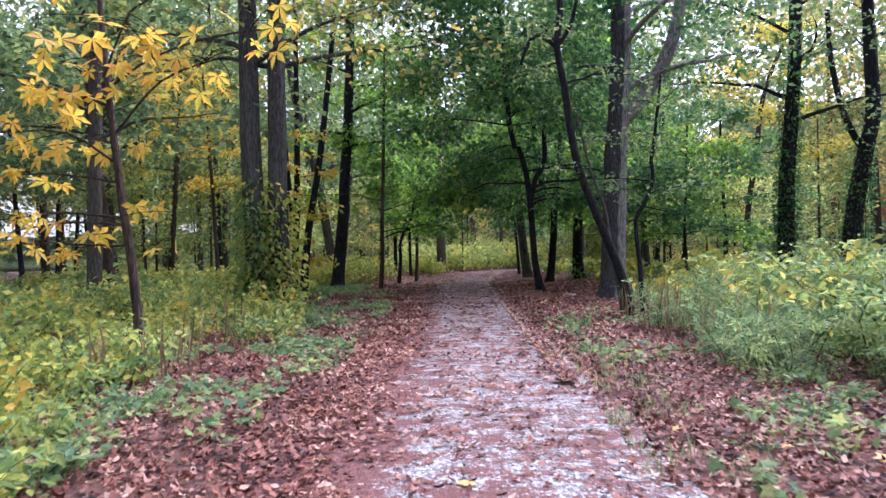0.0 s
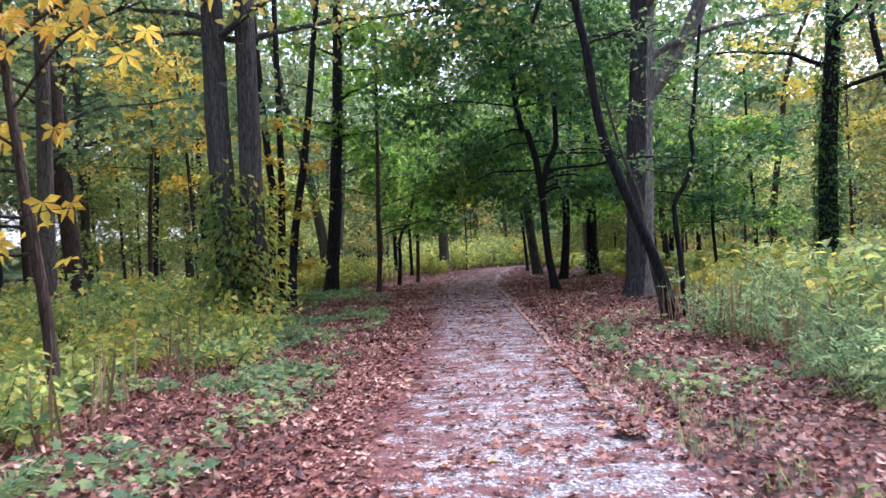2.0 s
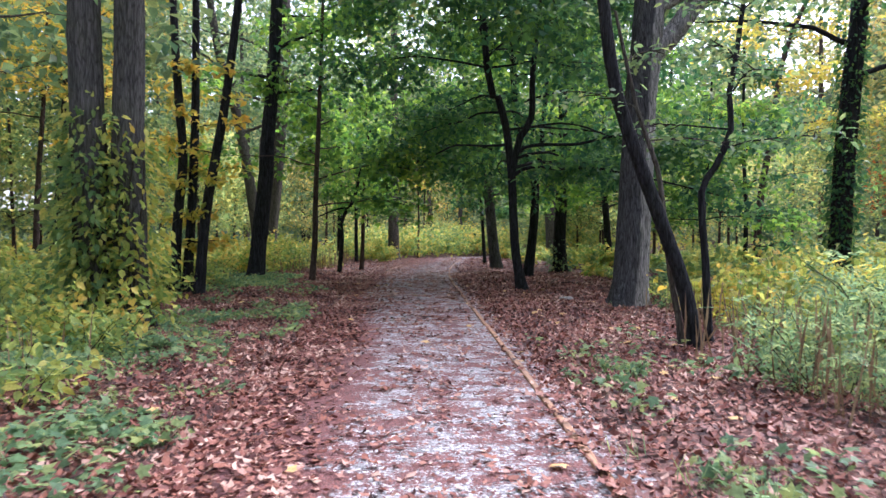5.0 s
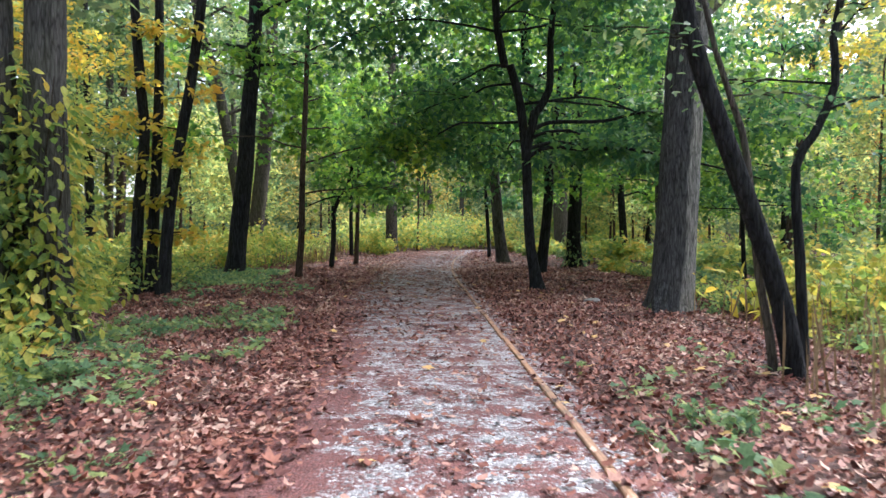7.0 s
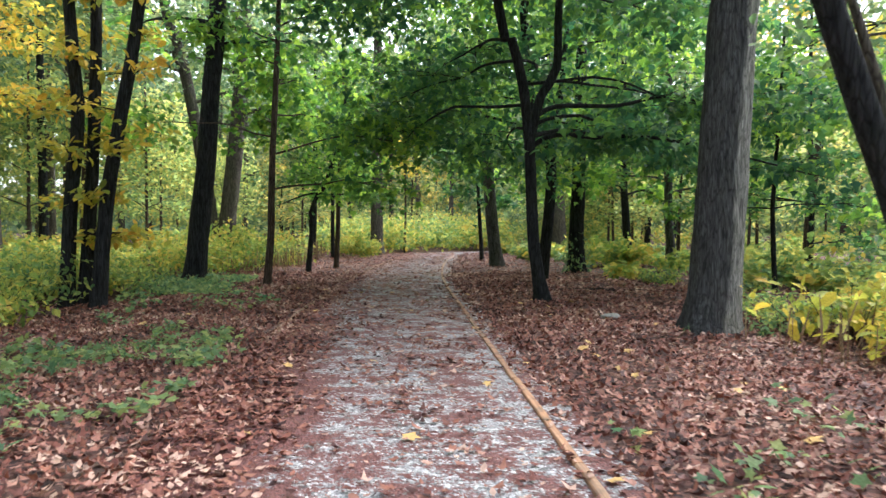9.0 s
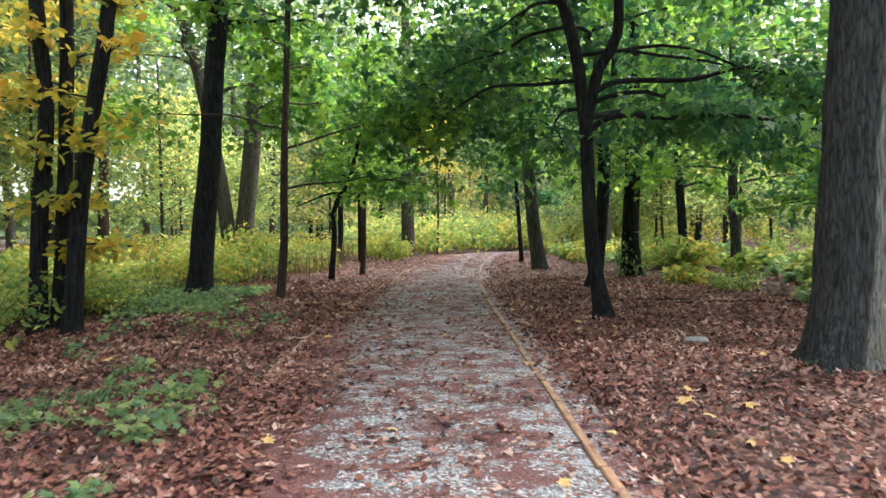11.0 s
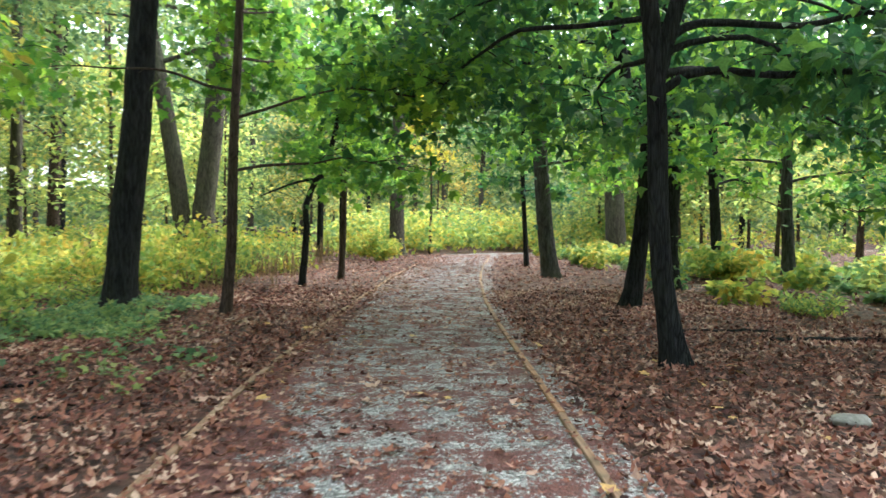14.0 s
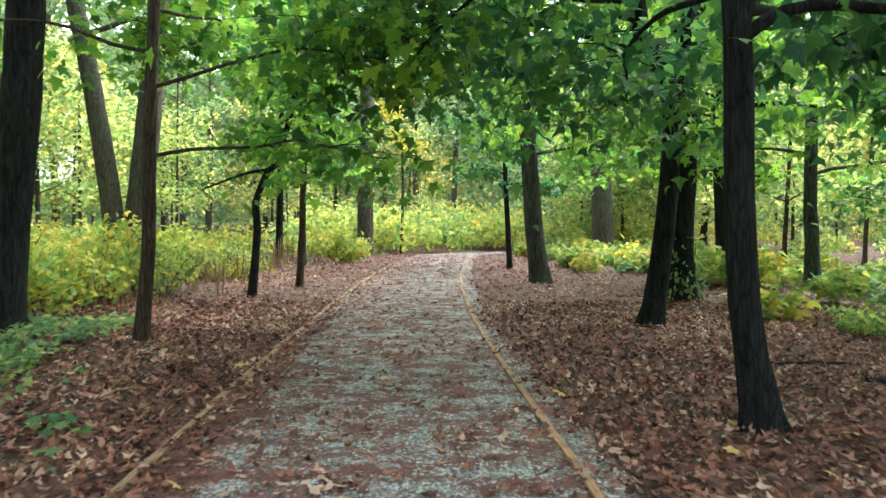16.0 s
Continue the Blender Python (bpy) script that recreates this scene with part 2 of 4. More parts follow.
M_YELLOW = leaf_material("turning_leaf_yellow", [(0.2, 0.26, 0.05), (0.42, 0.38, 0.05), (0.6, 0.45, 0.05), (0.64, 0.36, 0.04)], 0.5, hue=0.505)
M_FAR = leaf_material("far_woodland_leaf", [(0.08, 0.14, 0.075), (0.13, 0.2, 0.085), (0.21, 0.27, 0.10), (0.34, 0.34, 0.12)], 0.57)
M_ORANGE = leaf_material("turning_leaf_orange", [(0.55, 0.45, 0.06), (0.66, 0.44, 0.05), (0.66, 0.35, 0.045)], 0.5, hue=0.508)
M_SHRUB = leaf_material("shrub_leaf", [(0.095, 0.185, 0.07), (0.17, 0.27, 0.08), (0.3, 0.37, 0.09), (0.5, 0.47, 0.1)], 0.58)
M_HERB = leaf_material("herb_leaf_green", [(0.095, 0.19, 0.095), (0.15, 0.26, 0.115), (0.235, 0.34, 0.13), (0.36, 0.42, 0.14)], 0.52)
M_SHRUB_YELLOW = leaf_material("shrub_leaf_yellow", [(0.15, 0.25, 0.06), (0.26, 0.34, 0.065), (0.42, 0.43, 0.075), (0.6, 0.42, 0.075)], 0.5, hue=0.5)
M_LITTER = leaf_material("fallen_leaf", [(0.04, 0.015, 0.013), (0.115, 0.04, 0.03), (0.2, 0.07, 0.049), (0.28, 0.11, 0.068), (0.34, 0.165, 0.12), (0.54, 0.36, 0.27)], 0.08, 0.6, 0.9)
M_FEATHER = leaf_material("feathery_grey_green_leaf", [(0.09, 0.17, 0.085), (0.14, 0.235, 0.1), (0.21, 0.31, 0.12), (0.34, 0.4, 0.15)], 0.57)
M_GOLD = leaf_material("golden_leaf", [(0.36, 0.4, 0.06), (0.56, 0.48, 0.06), (0.66, 0.43, 0.05)], 0.55, hue=0.505)
M_LITTER_YELLOW = leaf_material("fallen_leaf_yellow", [(0.60, 0.36, 0.05), (0.62, 0.42, 0.16), (0.55, 0.27, 0.06)], 0.1, 0.6)
M_STRAW = leaf_material("dry_stalk", [(0.15, 0.10, 0.055), (0.25, 0.17, 0.09), (0.34, 0.25, 0.14)], 0.15, 0.8)
M_TWIG = bark_material("twig_bark", (0.02, 0.016, 0.014), (0.07, 0.055, 0.045), 0.0, 3.0)

# ---------------------------------------------------------------- mesh helpers
def compound(leaflets):
    """A leaf of several narrow leaflets: (root along, angle from the midrib in degrees, length, half width)."""
    v, t = [], []
    for y0, ang, ln, w in leaflets:
        c, d, k = math.sin(radians(ang)), math.cos(radians(ang)), len(v)
        for a, b, lift in ((0, 0, 0), (w, 0.55, 0.03), (0, 1, -0.12), (-w, 0.55, 0.03)):
            v.append((a * d + b * ln * c, y0 - a * c + b * ln * d, lift * ln))
        t += [(k, k + 1, k + 2), (k, k + 2, k + 3)]
    return v, t


PALMATE = compound([(0.25, a, l_, 0.13) for a, l_ in ((0, 0.8), (48, 0.72), (-48, 0.72), (105, 0.5), (-105, 0.5))])
FROND = compound([(0.1 + 0.2 * i, sg * (62 - 5 * i), 0.34 - 0.045 * i, 0.045) for i in range(4) for sg in (1, -1)] + [(0.8, 0, 0.25, 0.045)])
SHAPES = {
    # outline points (across, along, lift); triangles
    "maple": ([(0, 0, 0), (0.40, -0.04, -0.05), (0.30, 0.18, -0.02), (0.58, 0.48, -0.09), (0.24, 0.50, 0.0), (0, 1, -0.08),
               (-0.24, 0.50, 0.0), (-0.58, 0.48, -0.09), (-0.30, 0.18, -0.02), (-0.40, -0.04, -0.05)], [(0, i, i + 1) for i in range(1, 9)]),
    "curled": ([(0, 0, 0.05), (0.36, 0.0, 0.16), (0.26, 0.2, 0.05), (0.5, 0.5, 0.22), (0.2, 0.52, 0.03), (0, 0.95, 0.2),
                (-0.22, 0.50, 0.03), (-0.46, 0.52, 0.15), (-0.28, 0.2, 0.06), (-0.36, 0.02, 0.2)], [(0, i, i + 1) for i in range(1, 9)]),
    "scrap": ([(0, 0, 0.06), (0.3, 0.25, 0.12), (0.22, 0.7, 0.02), (-0.05, 1, 0.16), (-0.3, 0.55, 0.05), (-0.2, 0.2, 0.14)],
              [(0, 1, 2), (0, 2, 3), (0, 3, 4), (0, 4, 5)]),
    "oval": ([(0, 0, 0), (0.24, 0.3, 0.05), (0.2, 0.68, 0.04), (0, 1, -0.08), (-0.2, 0.68, 0.04), (-0.24, 0.3, 0.05)],
             [(0, 1, 2), (0, 2, 3), (0, 3, 4), (0, 4, 5)]),
    "trident": ([(0, 0, 0), (0.46, 0.2, -0.05), (0.2, 0.44, 0.02), (0, 1, -0.1), (-0.2, 0.44, 0.02), (-0.46, 0.2, -0.05)],
                [(0, 1, 2), (0, 2, 3), (0, 3, 4), (0, 4, 5)]),
    "crumpled": ([(0, 0, 0.1), (0.5, 0.18, 0.26), (0.17, 0.42, 0.02), (0.05, 1, 0.24), (-0.24, 0.46, 0.06), (-0.48, 0.3, 0.18)],
                 [(0, 1, 2), (0, 2, 3), (0, 3, 4), (0, 4, 5)]),
    "palmate": PALMATE,
    "frond": FROND,
    "spray": ([(0, 0, 0), (0.34, 0.4, 0.08), (0, 1, -0.1), (-0.34, 0.4, 0.08)], [(0, 1, 2), (0, 2, 3)]),
    "blade": ([(-0.012, 0, 0), (0.012, 0, 0), (0.006, 0.55, 0.03), (0.0, 1, 0.12)], [(0, 1, 2), (0, 2, 3)]),
}


def raw_mesh(name, verts, tris, smooth=False):
    me = bpy.data.meshes.new(name)
    verts, tris = np.asarray(verts, dtype=np.float32), np.asarray(tris, dtype=np.int32)
    me.vertices.add(len(verts))
    me.vertices.foreach_set("co", verts.ravel())
    k = tris.shape[1]
    me.loops.add(tris.size)
    me.loops.foreach_set("vertex_index", tris.ravel())
    me.polygons.add(len(tris))
    me.polygons.foreach_set("loop_start", np.arange(0, tris.size, k, dtype=np.int32))
    if smooth:
        me.polygons.foreach_set("use_smooth", np.ones(len(tris), dtype=bool))
    me.update(calc_edges=True)
    return me


def leaf_mesh(name, places, size, shape, rng, pitch=(-12, 28), roll=35, vary=0.35, yaw=None):
    """One leaf of that shape at each place; pitch: mean and spread in degrees."""
    P = np.asarray(places, dtype=np.float64)
    n = len(P)
    v, t = SHAPES[shape]
    v, t = np.array(v), np.array(t)
    ya = rng.uniform(0, 2 * np.pi, n) if yaw is None else yaw
    pi = np.radians(rng.normal(pitch[0], pitch[1], n))
    ro = np.radians(rng.normal(0, roll, n))
    f = np.stack([np.cos(ya) * np.cos(pi), np.sin(ya) * np.cos(pi), np.sin(pi)], 1)
    s = np.stack([np.sin(ya), -np.cos(ya), np.zeros(n)], 1)
    u = np.cross(s, f)
    s2 = s * np.cos(ro)[:, None] + u * np.sin(ro)[:, None]
    u2 = u * np.cos(ro)[:, None] - s * np.sin(ro)[:, None]
    sz = size * (1 + vary * rng.uniform(-1, 1, n))
    V = P[:, None, :] + sz[:, None, None] * (v[None, :, 0:1] * s2[:, None, :] + v[None, :, 1:2] * f[:, None, :] + v[None, :, 2:3] * u2[:, None, :])
    T = t[None] + (np.arange(n) * len(v))[:, None, None]
    return raw_mesh(name, V.reshape(-1, 3), T.reshape(-1, 3))


def smooth_line(pts, step=0.35):
    """A Catmull-Rom line through the points, sampled about every step."""
    p = np.asarray(pts, dtype=np.float64)
    p = np.vstack([2 * p[0] - p[1], p, 2 * p[-1] - p[-2]])
    out = []
    for i in range(1, len(p) - 2):
        a, b, c, d = p[i - 1:i + 3]
        k = max(2, int(np.linalg.norm(c - b) / step))
        for q in np.arange(k) / k:
            out.append(0.5 * (2 * b + (c - a) * q + (2 * a - 5 * b + 4 * c - d) * q ** 2 + (3 * b - 3 * c + d - a) * q ** 3))
    out.append(p[-2])
    return np.array(out)


def tube(line, radii, sides=10, rough=0.0, flare=0.0, rng=None):
    """Vertices and quads of a round stem along line, uneven by rough, with buttress roots by flare."""
    line, radii = np.asarray(line), np.asarray(radii)
    d = np.gradient(line, axis=0)
    d /= np.linalg.norm(d, axis=1)[:, None] + 1e-9
    ref = np.array([0, 1.0, 0.05]) if abs(d[:, 2]).mean() > 0.6 else np.array([0.05, 0.05, 1.0])
    s = np.cross(d, ref)
    s /= np.linalg.norm(s, axis=1)[:, None] + 1e-9
    u = np.cross(s, d)
    a = np.arange(sides) * 2 * np.pi / sides
    r = np.repeat(radii[:, None], sides, 1)
    if rng is not None and rough:
        ph = rng.uniform(0, 6.28, 4)
        z = np.arange(len(line))[:, None] * 0.35
        r = r * (1 + rough * (0.5 * np.sin(3 * a[None] + ph[0] + 0.6 * z) + 0.35 * np.sin(5 * a[None] + ph[1] - 0.4 * z) + 0.5 * rng.normal(0, 1, r.shape)))
    if flare:
        h = line[:, 2] - line[0, 2]
        ph = rng.uniform(0, 6.28) if rng is not None else 0
        lobes = 0.65 + 0.35 * np.sin(5 * a[None] + ph) + 0.2 * np.sin(3 * a[None] + 2 * ph)
        r = r * (1 + flare * np.exp(-h / 0.27)[:, None] * lobes)
    V = line[:, None, :] + r[:, :, None] * (np.cos(a)[None, :, None] * s[:, None, :] + np.sin(a)[None, :, None] * u[:, None, :])
    n = len(line)
    i, j = np.meshgrid(np.arange(n - 1), np.arange(sides), indexing="ij")
    jn = (j + 1) % sides
    Q = np.stack([i * sides + j, i * sides + jn, (i + 1) * sides + jn, (i + 1) * sides + j], -1).reshape(-1, 4)
    return V.reshape(-1, 3), Q


def tubes_mesh(name, stems):
    vs, qs, k = [], [], 0
    for v, q in stems:
        vs.append(v)
        qs.append(q + k)
        k += len(v)
    return raw_mesh(name, np.vstack(vs), np.vstack(qs), True)


def part(name, me, mat, parent=None, label="", kind=""):
    ob = new(name, me)
    me.materials.append(mat)
    if parent is not None:
        ob.parent = parent
    return tagged(ob, label=label, kind=kind)


def thing(name, x, y, label, category, group="", z=0.0):
    ob = new(name)
    ob.empty_display_size = 0.2
    ob.location = (x, y, z)
    return tagged(ob, label, category, group)


def height(x, y):
    """The forest floor's gentle unevenness, flat along the path."""
    x, y = np.asarray(x, dtype=float), np.asarray(y, dtype=float)
    away = np.clip((np.abs(x - 0.2 - np.clip(y - 28, 0, 40) * 0.06) - 1.9) / 3.0, 0, 1)
    return away * (0.07 * np.sin(0.9 * x + 0.4 * y) + 0.05 * np.sin(1.7 * y - 0.8 * x + 1.3) + 0.035 * np.sin(3.1 * x + 2.3 * y)) - 0.012


def east_edge(y):
    return 1.12 + 0.0041 * np.clip(np.asarray(y, dtype=float) - 26, 0, None) ** 2


def west_edge(y):
    q = np.clip(np.asarray(y, dtype=float) - 22, 0, None)
    return -1.52 + 0.03 * q + 0.0024 * q ** 2


# ---------------------------------------------------------------- ground and path
def grid_mesh(name, xs, ys, zf):
    X, Y = np.meshgrid(xs, ys)
    V = np.stack([X, Y, zf(X, Y)], -1).reshape(-1, 3)
    w = len(xs)
    i, j = np.meshgrid(np.arange(len(ys) - 1), np.arange(w - 1), indexing="ij")
    Q = np.stack([i * w + j, i * w + j + 1, (i + 1) * w + j + 1, (i + 1) * w + j], -1).reshape(-1, 4)
    return raw_mesh(name, V, Q, True)


gx = np.concatenate([[-2500, -900, -300, -120, -70], np.linspace(-45, -9, 37), np.linspace(-8.75, 8.75, 71), np.linspace(9, 45, 37), [70, 120, 300, 900, 2500]])
gy = np.concatenate([[-2500, -900, -300, -100, -50], np.linspace(-30, 0, 31), np.linspace(0.25, 48, 192), np.linspace(49, 90, 42), [150, 300, 900, 2500]])
ground = part("ground", grid_mesh("ground", gx, gy, height), M_GROUND)
tagged(ground, "brown woodland soil under a thick litter of fallen leaves", "ground", kind="structure")

py = np.concatenate([np.linspace(-12, 48, 241), np.linspace(48.5, 54, 12)])
pv, k = [], 9
rp = np.random.default_rng(5)
for y in py:
    w0, w1 = float(west_edge(min(y, 46))), float(east_edge(min(y, 46))) + 0.28
    if y > 46:
        bend = 0.3 * (y - 46) + 0.32 * (y - 46) ** 2
        w0, w1 = w0 + bend, w1 + bend
    for i in range(k):
        q = i / (k - 1)
        pv.append((w0 + (w1 - w0) * q, y, 0.006 + 0.018 * math.sin(math.pi * q) + 0.004 * rp.normal()))
i, j = np.meshgrid(np.arange(len(py) - 1), np.arange(k - 1), indexing="ij")
pq = np.stack([i * k + j, i * k + j + 1, (i + 1) * k + j + 1, (i + 1) * k + j], -1).reshape(-1, 4)
path = part("path", raw_mesh("path", np.array(pv), pq, True), M_GRAVEL)
tagged(path, "pale crushed-stone footpath strewn with trodden brown leaves", "path", kind="structure")


def edging_board(x0, y0, x1, y1, wide, rng, name="edging_board"):
    """One timber plank on edge, its top just above the stone."""
    bm = bmesh.new()
    n = 6
    L = math.hypot(x1 - x0, y1 - y0)
    rings = []
    for i in range(n + 1):
        q = i / n
        dx, dz = rng.normal(0, 0.002), rng.normal(0, 0.002)
        w = wide / 2 * (1 + rng.normal(0, 0.02))
        top = 0.036 + dz
        rings.append([bm.verts.new((a + dx, q * L, b)) for a, b in ((-w, -0.08), (w, -0.08), (w, top - 0.008), (w - 0.008, top), (-w + 0.008, top), (-w, top - 0.008))])
    for a, b in zip(rings, rings[1:]):
        for i in range(6):
            bm.faces.new((a[i], a[(i + 1) % 6], b[(i + 1) % 6], b[i]))
    bm.faces.new(rings[0])
    bm.faces.new(rings[-1][::-1])
    bmesh.ops.recalc_face_normals(bm, faces=bm.faces)
    me = bpy.data.meshes.new(name)
    bm.to_mesh(me)
    bm.free()
    ob = part(name, me, M_BOARD)
    ob.matrix_world = pose(x0, y0, 0, 0, 0, -math.degrees(math.atan2(x1 - x0, y1 - y0)))
    return ob


rb = np.random.default_rng(8)
y = 7.9
while y < 43:
    L = 2.4
    ob = edging_board(float(east_edge(y)) + rb.normal(0, 0.006), y, float(east_edge(y + L)) + rb.normal(0, 0.006), y + L - 0.012, 0.062, rb)
    tagged(ob, "worn orange-brown timber edging board along the gravel path", "edging board", "path edging boards")
    y += L
y = 20.3
while y < 41:
    L = 2.4
    ob = edging_board(float(west_edge(y)) + rb.normal(0, 0.015), y, float(west_edge(y + L)) + rb.normal(0, 0.015), y + L - 0.015, 0.06, rb)
    tagged(ob, "weathered timber edging board half buried in fallen leaves", "edging board", "path edging boards")
    y += L

# ---------------------------------------------------------------- trees
def bough(rng, start, az, rise, length, sag=0.15, n=7):
    """A branch's line from start, wavering and sagging towards its end."""
    pts, p = [np.array(start, dtype=float)], np.array(start, dtype=float)
    for i in range(n):
        az += rng.normal(0, 0.16)
        e = rise - sag * i / n * 2 + rng.normal(0, 0.10)
        p = p + length / n * np.array([math.cos(az) * math.cos(e), math.sin(az) * math.cos(e), math.sin(e)])
        pts.append(p)
    return np.array(pts)


def crown_parts(rng, line, radii, z0, z1, limbs, reach, rise, sag, leaves, spread, azimuths=None, twigs=6, flat=0.35, twig_mesh=True, inner=2, az_until=99.0):
    """Limbs off a trunk's line with twigs, and the places of their leaves."""
    lim, twg, places = [], [], []
    h = line[:, 2]
    for i in range(limbs):
        z = z0 + (z1 - z0) * (i + rng.uniform(0, 0.9)) / limbs
        at = int(np.argmin(abs(h - z)))
        az = rng.uniform(*azimuths) if azimuths and z < az_until else i * 2.4 + rng.normal(0, 0.4)
        q = (z - z0) / max(0.1, z1 - z0)
        ln = reach * (1.0 - 0.45 * q) * rng.uniform(0.75, 1.15)
        b = bough(rng, line[at], az, rise + 0.5 * q, ln, sag)
        r0 = min(radii[at] * 0.36, 0.02 * ln + 0.006)
        lim.append((b, np.linspace(r0, 0.006, len(b))))
        for j in range(twigs):
            k = int(rng.integers(inner, len(b)))
            ta = math.atan2(b[k][1] - b[k - 1][1], b[k][0] - b[k - 1][0]) + rng.choice([-1, 1]) * rng.uniform(0.4, 1.2)
            t = bough(rng, b[k], ta, rng.uniform(-0.1, 0.35), ln * rng.uniform(0.25, 0.5), 0.25, 4)
            if twig_mesh:
                twg.append((t, np.linspace(0.010, 0.003, len(t))))
            m = max(1, leaves // (limbs * twigs))
            q2 = rng.uniform(0.15, 1.08, m) * (len(t) - 1.01)
            q2 = np.clip(q2, 0, len(t) - 1.01)
            i0 = q2.astype(int)
            c = t[i0] + (t[i0 + 1] - t[i0]) * (q2 - i0)[:, None]
            places.append(c + rng.normal(0, 1, (m, 3)) * np.array([spread, spread, spread * flat]) + np.array([0, 0, -0.3 * spread * flat]))
    return lim, twg, np.vstack(places)


def tree(x, y, trunk, r, bark, leaf, seed, label, group="", name="tree", forks=(), crown=None, leaf_size=0.15, shape="maple",
         flare=0.8, taper=0.45, sides=14, top=None, pitch=(-12, 28), explicit=()):
    """A tree at x, y: trunk a list of (x, z) in the world, forks more such lines (with a start radius), explicit limbs likewise,
    and a crown by the numbers given."""
    rng = np.random.default_rng(seed)
    z0 = float(height(x, y))
    root = thing(name, x, y, label, "tree", group, z0)
    pts = [(px - x, (0.0 if len(e) == 0 else e[0]), pz) for px, pz, *e in trunk]
    pts[0] = (pts[0][0], 0.0, -0.12)
    if top:
        lx, ly, lz = pts[-1]
        pts.append((lx + top[0], ly + top[1], top[2]))
    line = smooth_line(pts, 0.3 if sides > 9 else 0.9)
    # small extra rings at the foot for the root flare
    foot = np.linspace(0, 1, 5)[1:-1, None] * (line[1] - line[0]) + line[0]
    line = np.vstack([line[:1], foot, line[1:]])
    hh = (line[:, 2] - line[0, 2]) / (line[-1, 2] - line[0, 2])
    radii = r * (1 - (1 - taper) * np.clip(hh, 0, 1))
    stem = part("trunk", tubes_mesh("trunk", [tube(line, radii, sides, 0.045, flare, rng)]), bark, root)
    twg, places = [], []
    for fr, *fp in forks:
        fl = smooth_line([(px - x, (0.0 if len(e) == 0 else e[0]), pz) for px, pz, *e in fp], 0.3)
        part("limb", tubes_mesh("limb", [tube(fl, np.linspace(fr, fr * 0.6, len(fl)), 10, 0.04, 0, rng)]), bark, stem)
        if crown and crown.get("on_forks"):
            a, b, c = crown_parts(rng, fl, np.linspace(fr, fr * .5, len(fl)), fl[0, 2] + 0.3, fl[-1, 2], 6, *crown["on_forks"])
            twg += a + b
            places.append(c)
    for er, *ep in explicit:
        el = smooth_line([(px - x, py_ - y, pz) for px, py_, pz in ep], 0.25)
        part("limb", tubes_mesh("limb", [tube(el, np.linspace(er, 0.012, len(el)), 8, 0.05, 0, rng)]), bark, stem)
        for j in range(max(6, len(el) * 2 // 3)):
            k = int(rng.integers(len(el) // 3, len(el)))
            t = bough(rng, el[k], rng.uniform(0, 6.28), rng.uniform(-0.3, 0.4), rng.uniform(0.6, 1.4), 0.3, 4)
            twg.append((t, np.linspace(0.009, 0.003, len(t))))
            m = (crown or {}).get("bunch", 60)
            q2 = rng.uniform(0.2, 0.999, m) * (len(t) - 1.01)
            i0 = q2.astype(int)
            c = t[i0] + (t[i0 + 1] - t[i0]) * (q2 - i0)[:, None]
            places.append(c + rng.normal(0, 1, (m, 3)) * np.array([0.2, 0.2, 0.09]))
    if crown:
        lim, tw, pl = crown_parts(rng, line, radii, crown["z0"], crown["z1"], crown["limbs"], crown["reach"], crown.get("rise", 0.3), crown.get("sag", 0.2),
                                  crown["leaves"], crown.get("spread", 0.2), crown.get("az"), crown.get("twigs", 6), crown.get("flat", 0.5), crown.get("twig_mesh", True), crown.get("inner", 2), crown.get("az_until", 99.0))
        for b, rr in lim:
            bl = b if sides < 10 else smooth_line(b, 0.3)
            part("limb", tubes_mesh("limb", [tube(bl, np.interp(np.linspace(0, 1, len(bl)), np.linspace(0, 1, len(rr)), rr), 5 if sides < 10 else 6, 0.04, 0, rng)]), bark, stem)
        twg += tw
        places.append(pl)
    if twg:
        part("twig_spray", tubes_mesh("twig_spray", [tube(t, rr, 3) for t, rr in twg]), M_TWIG, root, kind="stuff")
    if places:
        part("crown", leaf_mesh("crown", np.vstack(places), leaf_size, shape, rng, pitch), leaf, root, kind="stuff")
    return root


def trunk_ivy(x, y, lean, r, z0, z1, n, mat, seed, label, size=0.11, bulge=0.12):
    """A climber wrapped round a trunk that leans by lean metres of x for each metre up: stems and leaves."""
    rng = np.random.default_rng(seed)
    root = thing("climbing_vine", x, y, label, "climbing plant", "", float(height(x, y)))
    z = z0 + (z1 - z0) * rng.beta(1.0, 1.6, n)
    a = rng.uniform(0, 2 * np.pi, n)
    clump = 0.5 + 0.5 * np.sin(3 * a + 2.2 * z) * np.sin(1.7 * z + a)
    d = r + 0.02 + bulge * rng.uniform(0, 1, n) ** 1.5 * (0.4 + clump) * (1 - 0.5 * z / z1)
    P = np.stack([lean * z + d * np.cos(a), d * np.sin(a), z], 1)
    part("foliage", leaf_mesh("foliage", P, size, "oval", rng, (-35, 25), 40, 0.4, a + rng.normal(0, 0.6, n)), mat, root, kind="stuff")
    st = []
    for i in range(5):
        a0 = rng.uniform(0, 6.28)
        zz = np.linspace(-0.05, z1 * rng.uniform(0.6, 1), 14)
        aa = a0 + 0.35 * np.sin(zz * rng.uniform(0.8, 1.6) + i)
        st.append((np.stack([lean * zz + (r + 0.012) * np.cos(aa), (r + 0.012) * np.sin(aa), zz], 1), np.linspace(0.016, 0.006, 14)))
    for s_ in st:
        part("stem", tubes_mesh("stem", [tube(*s_, 5)]), M_TWIG, root)
    return root


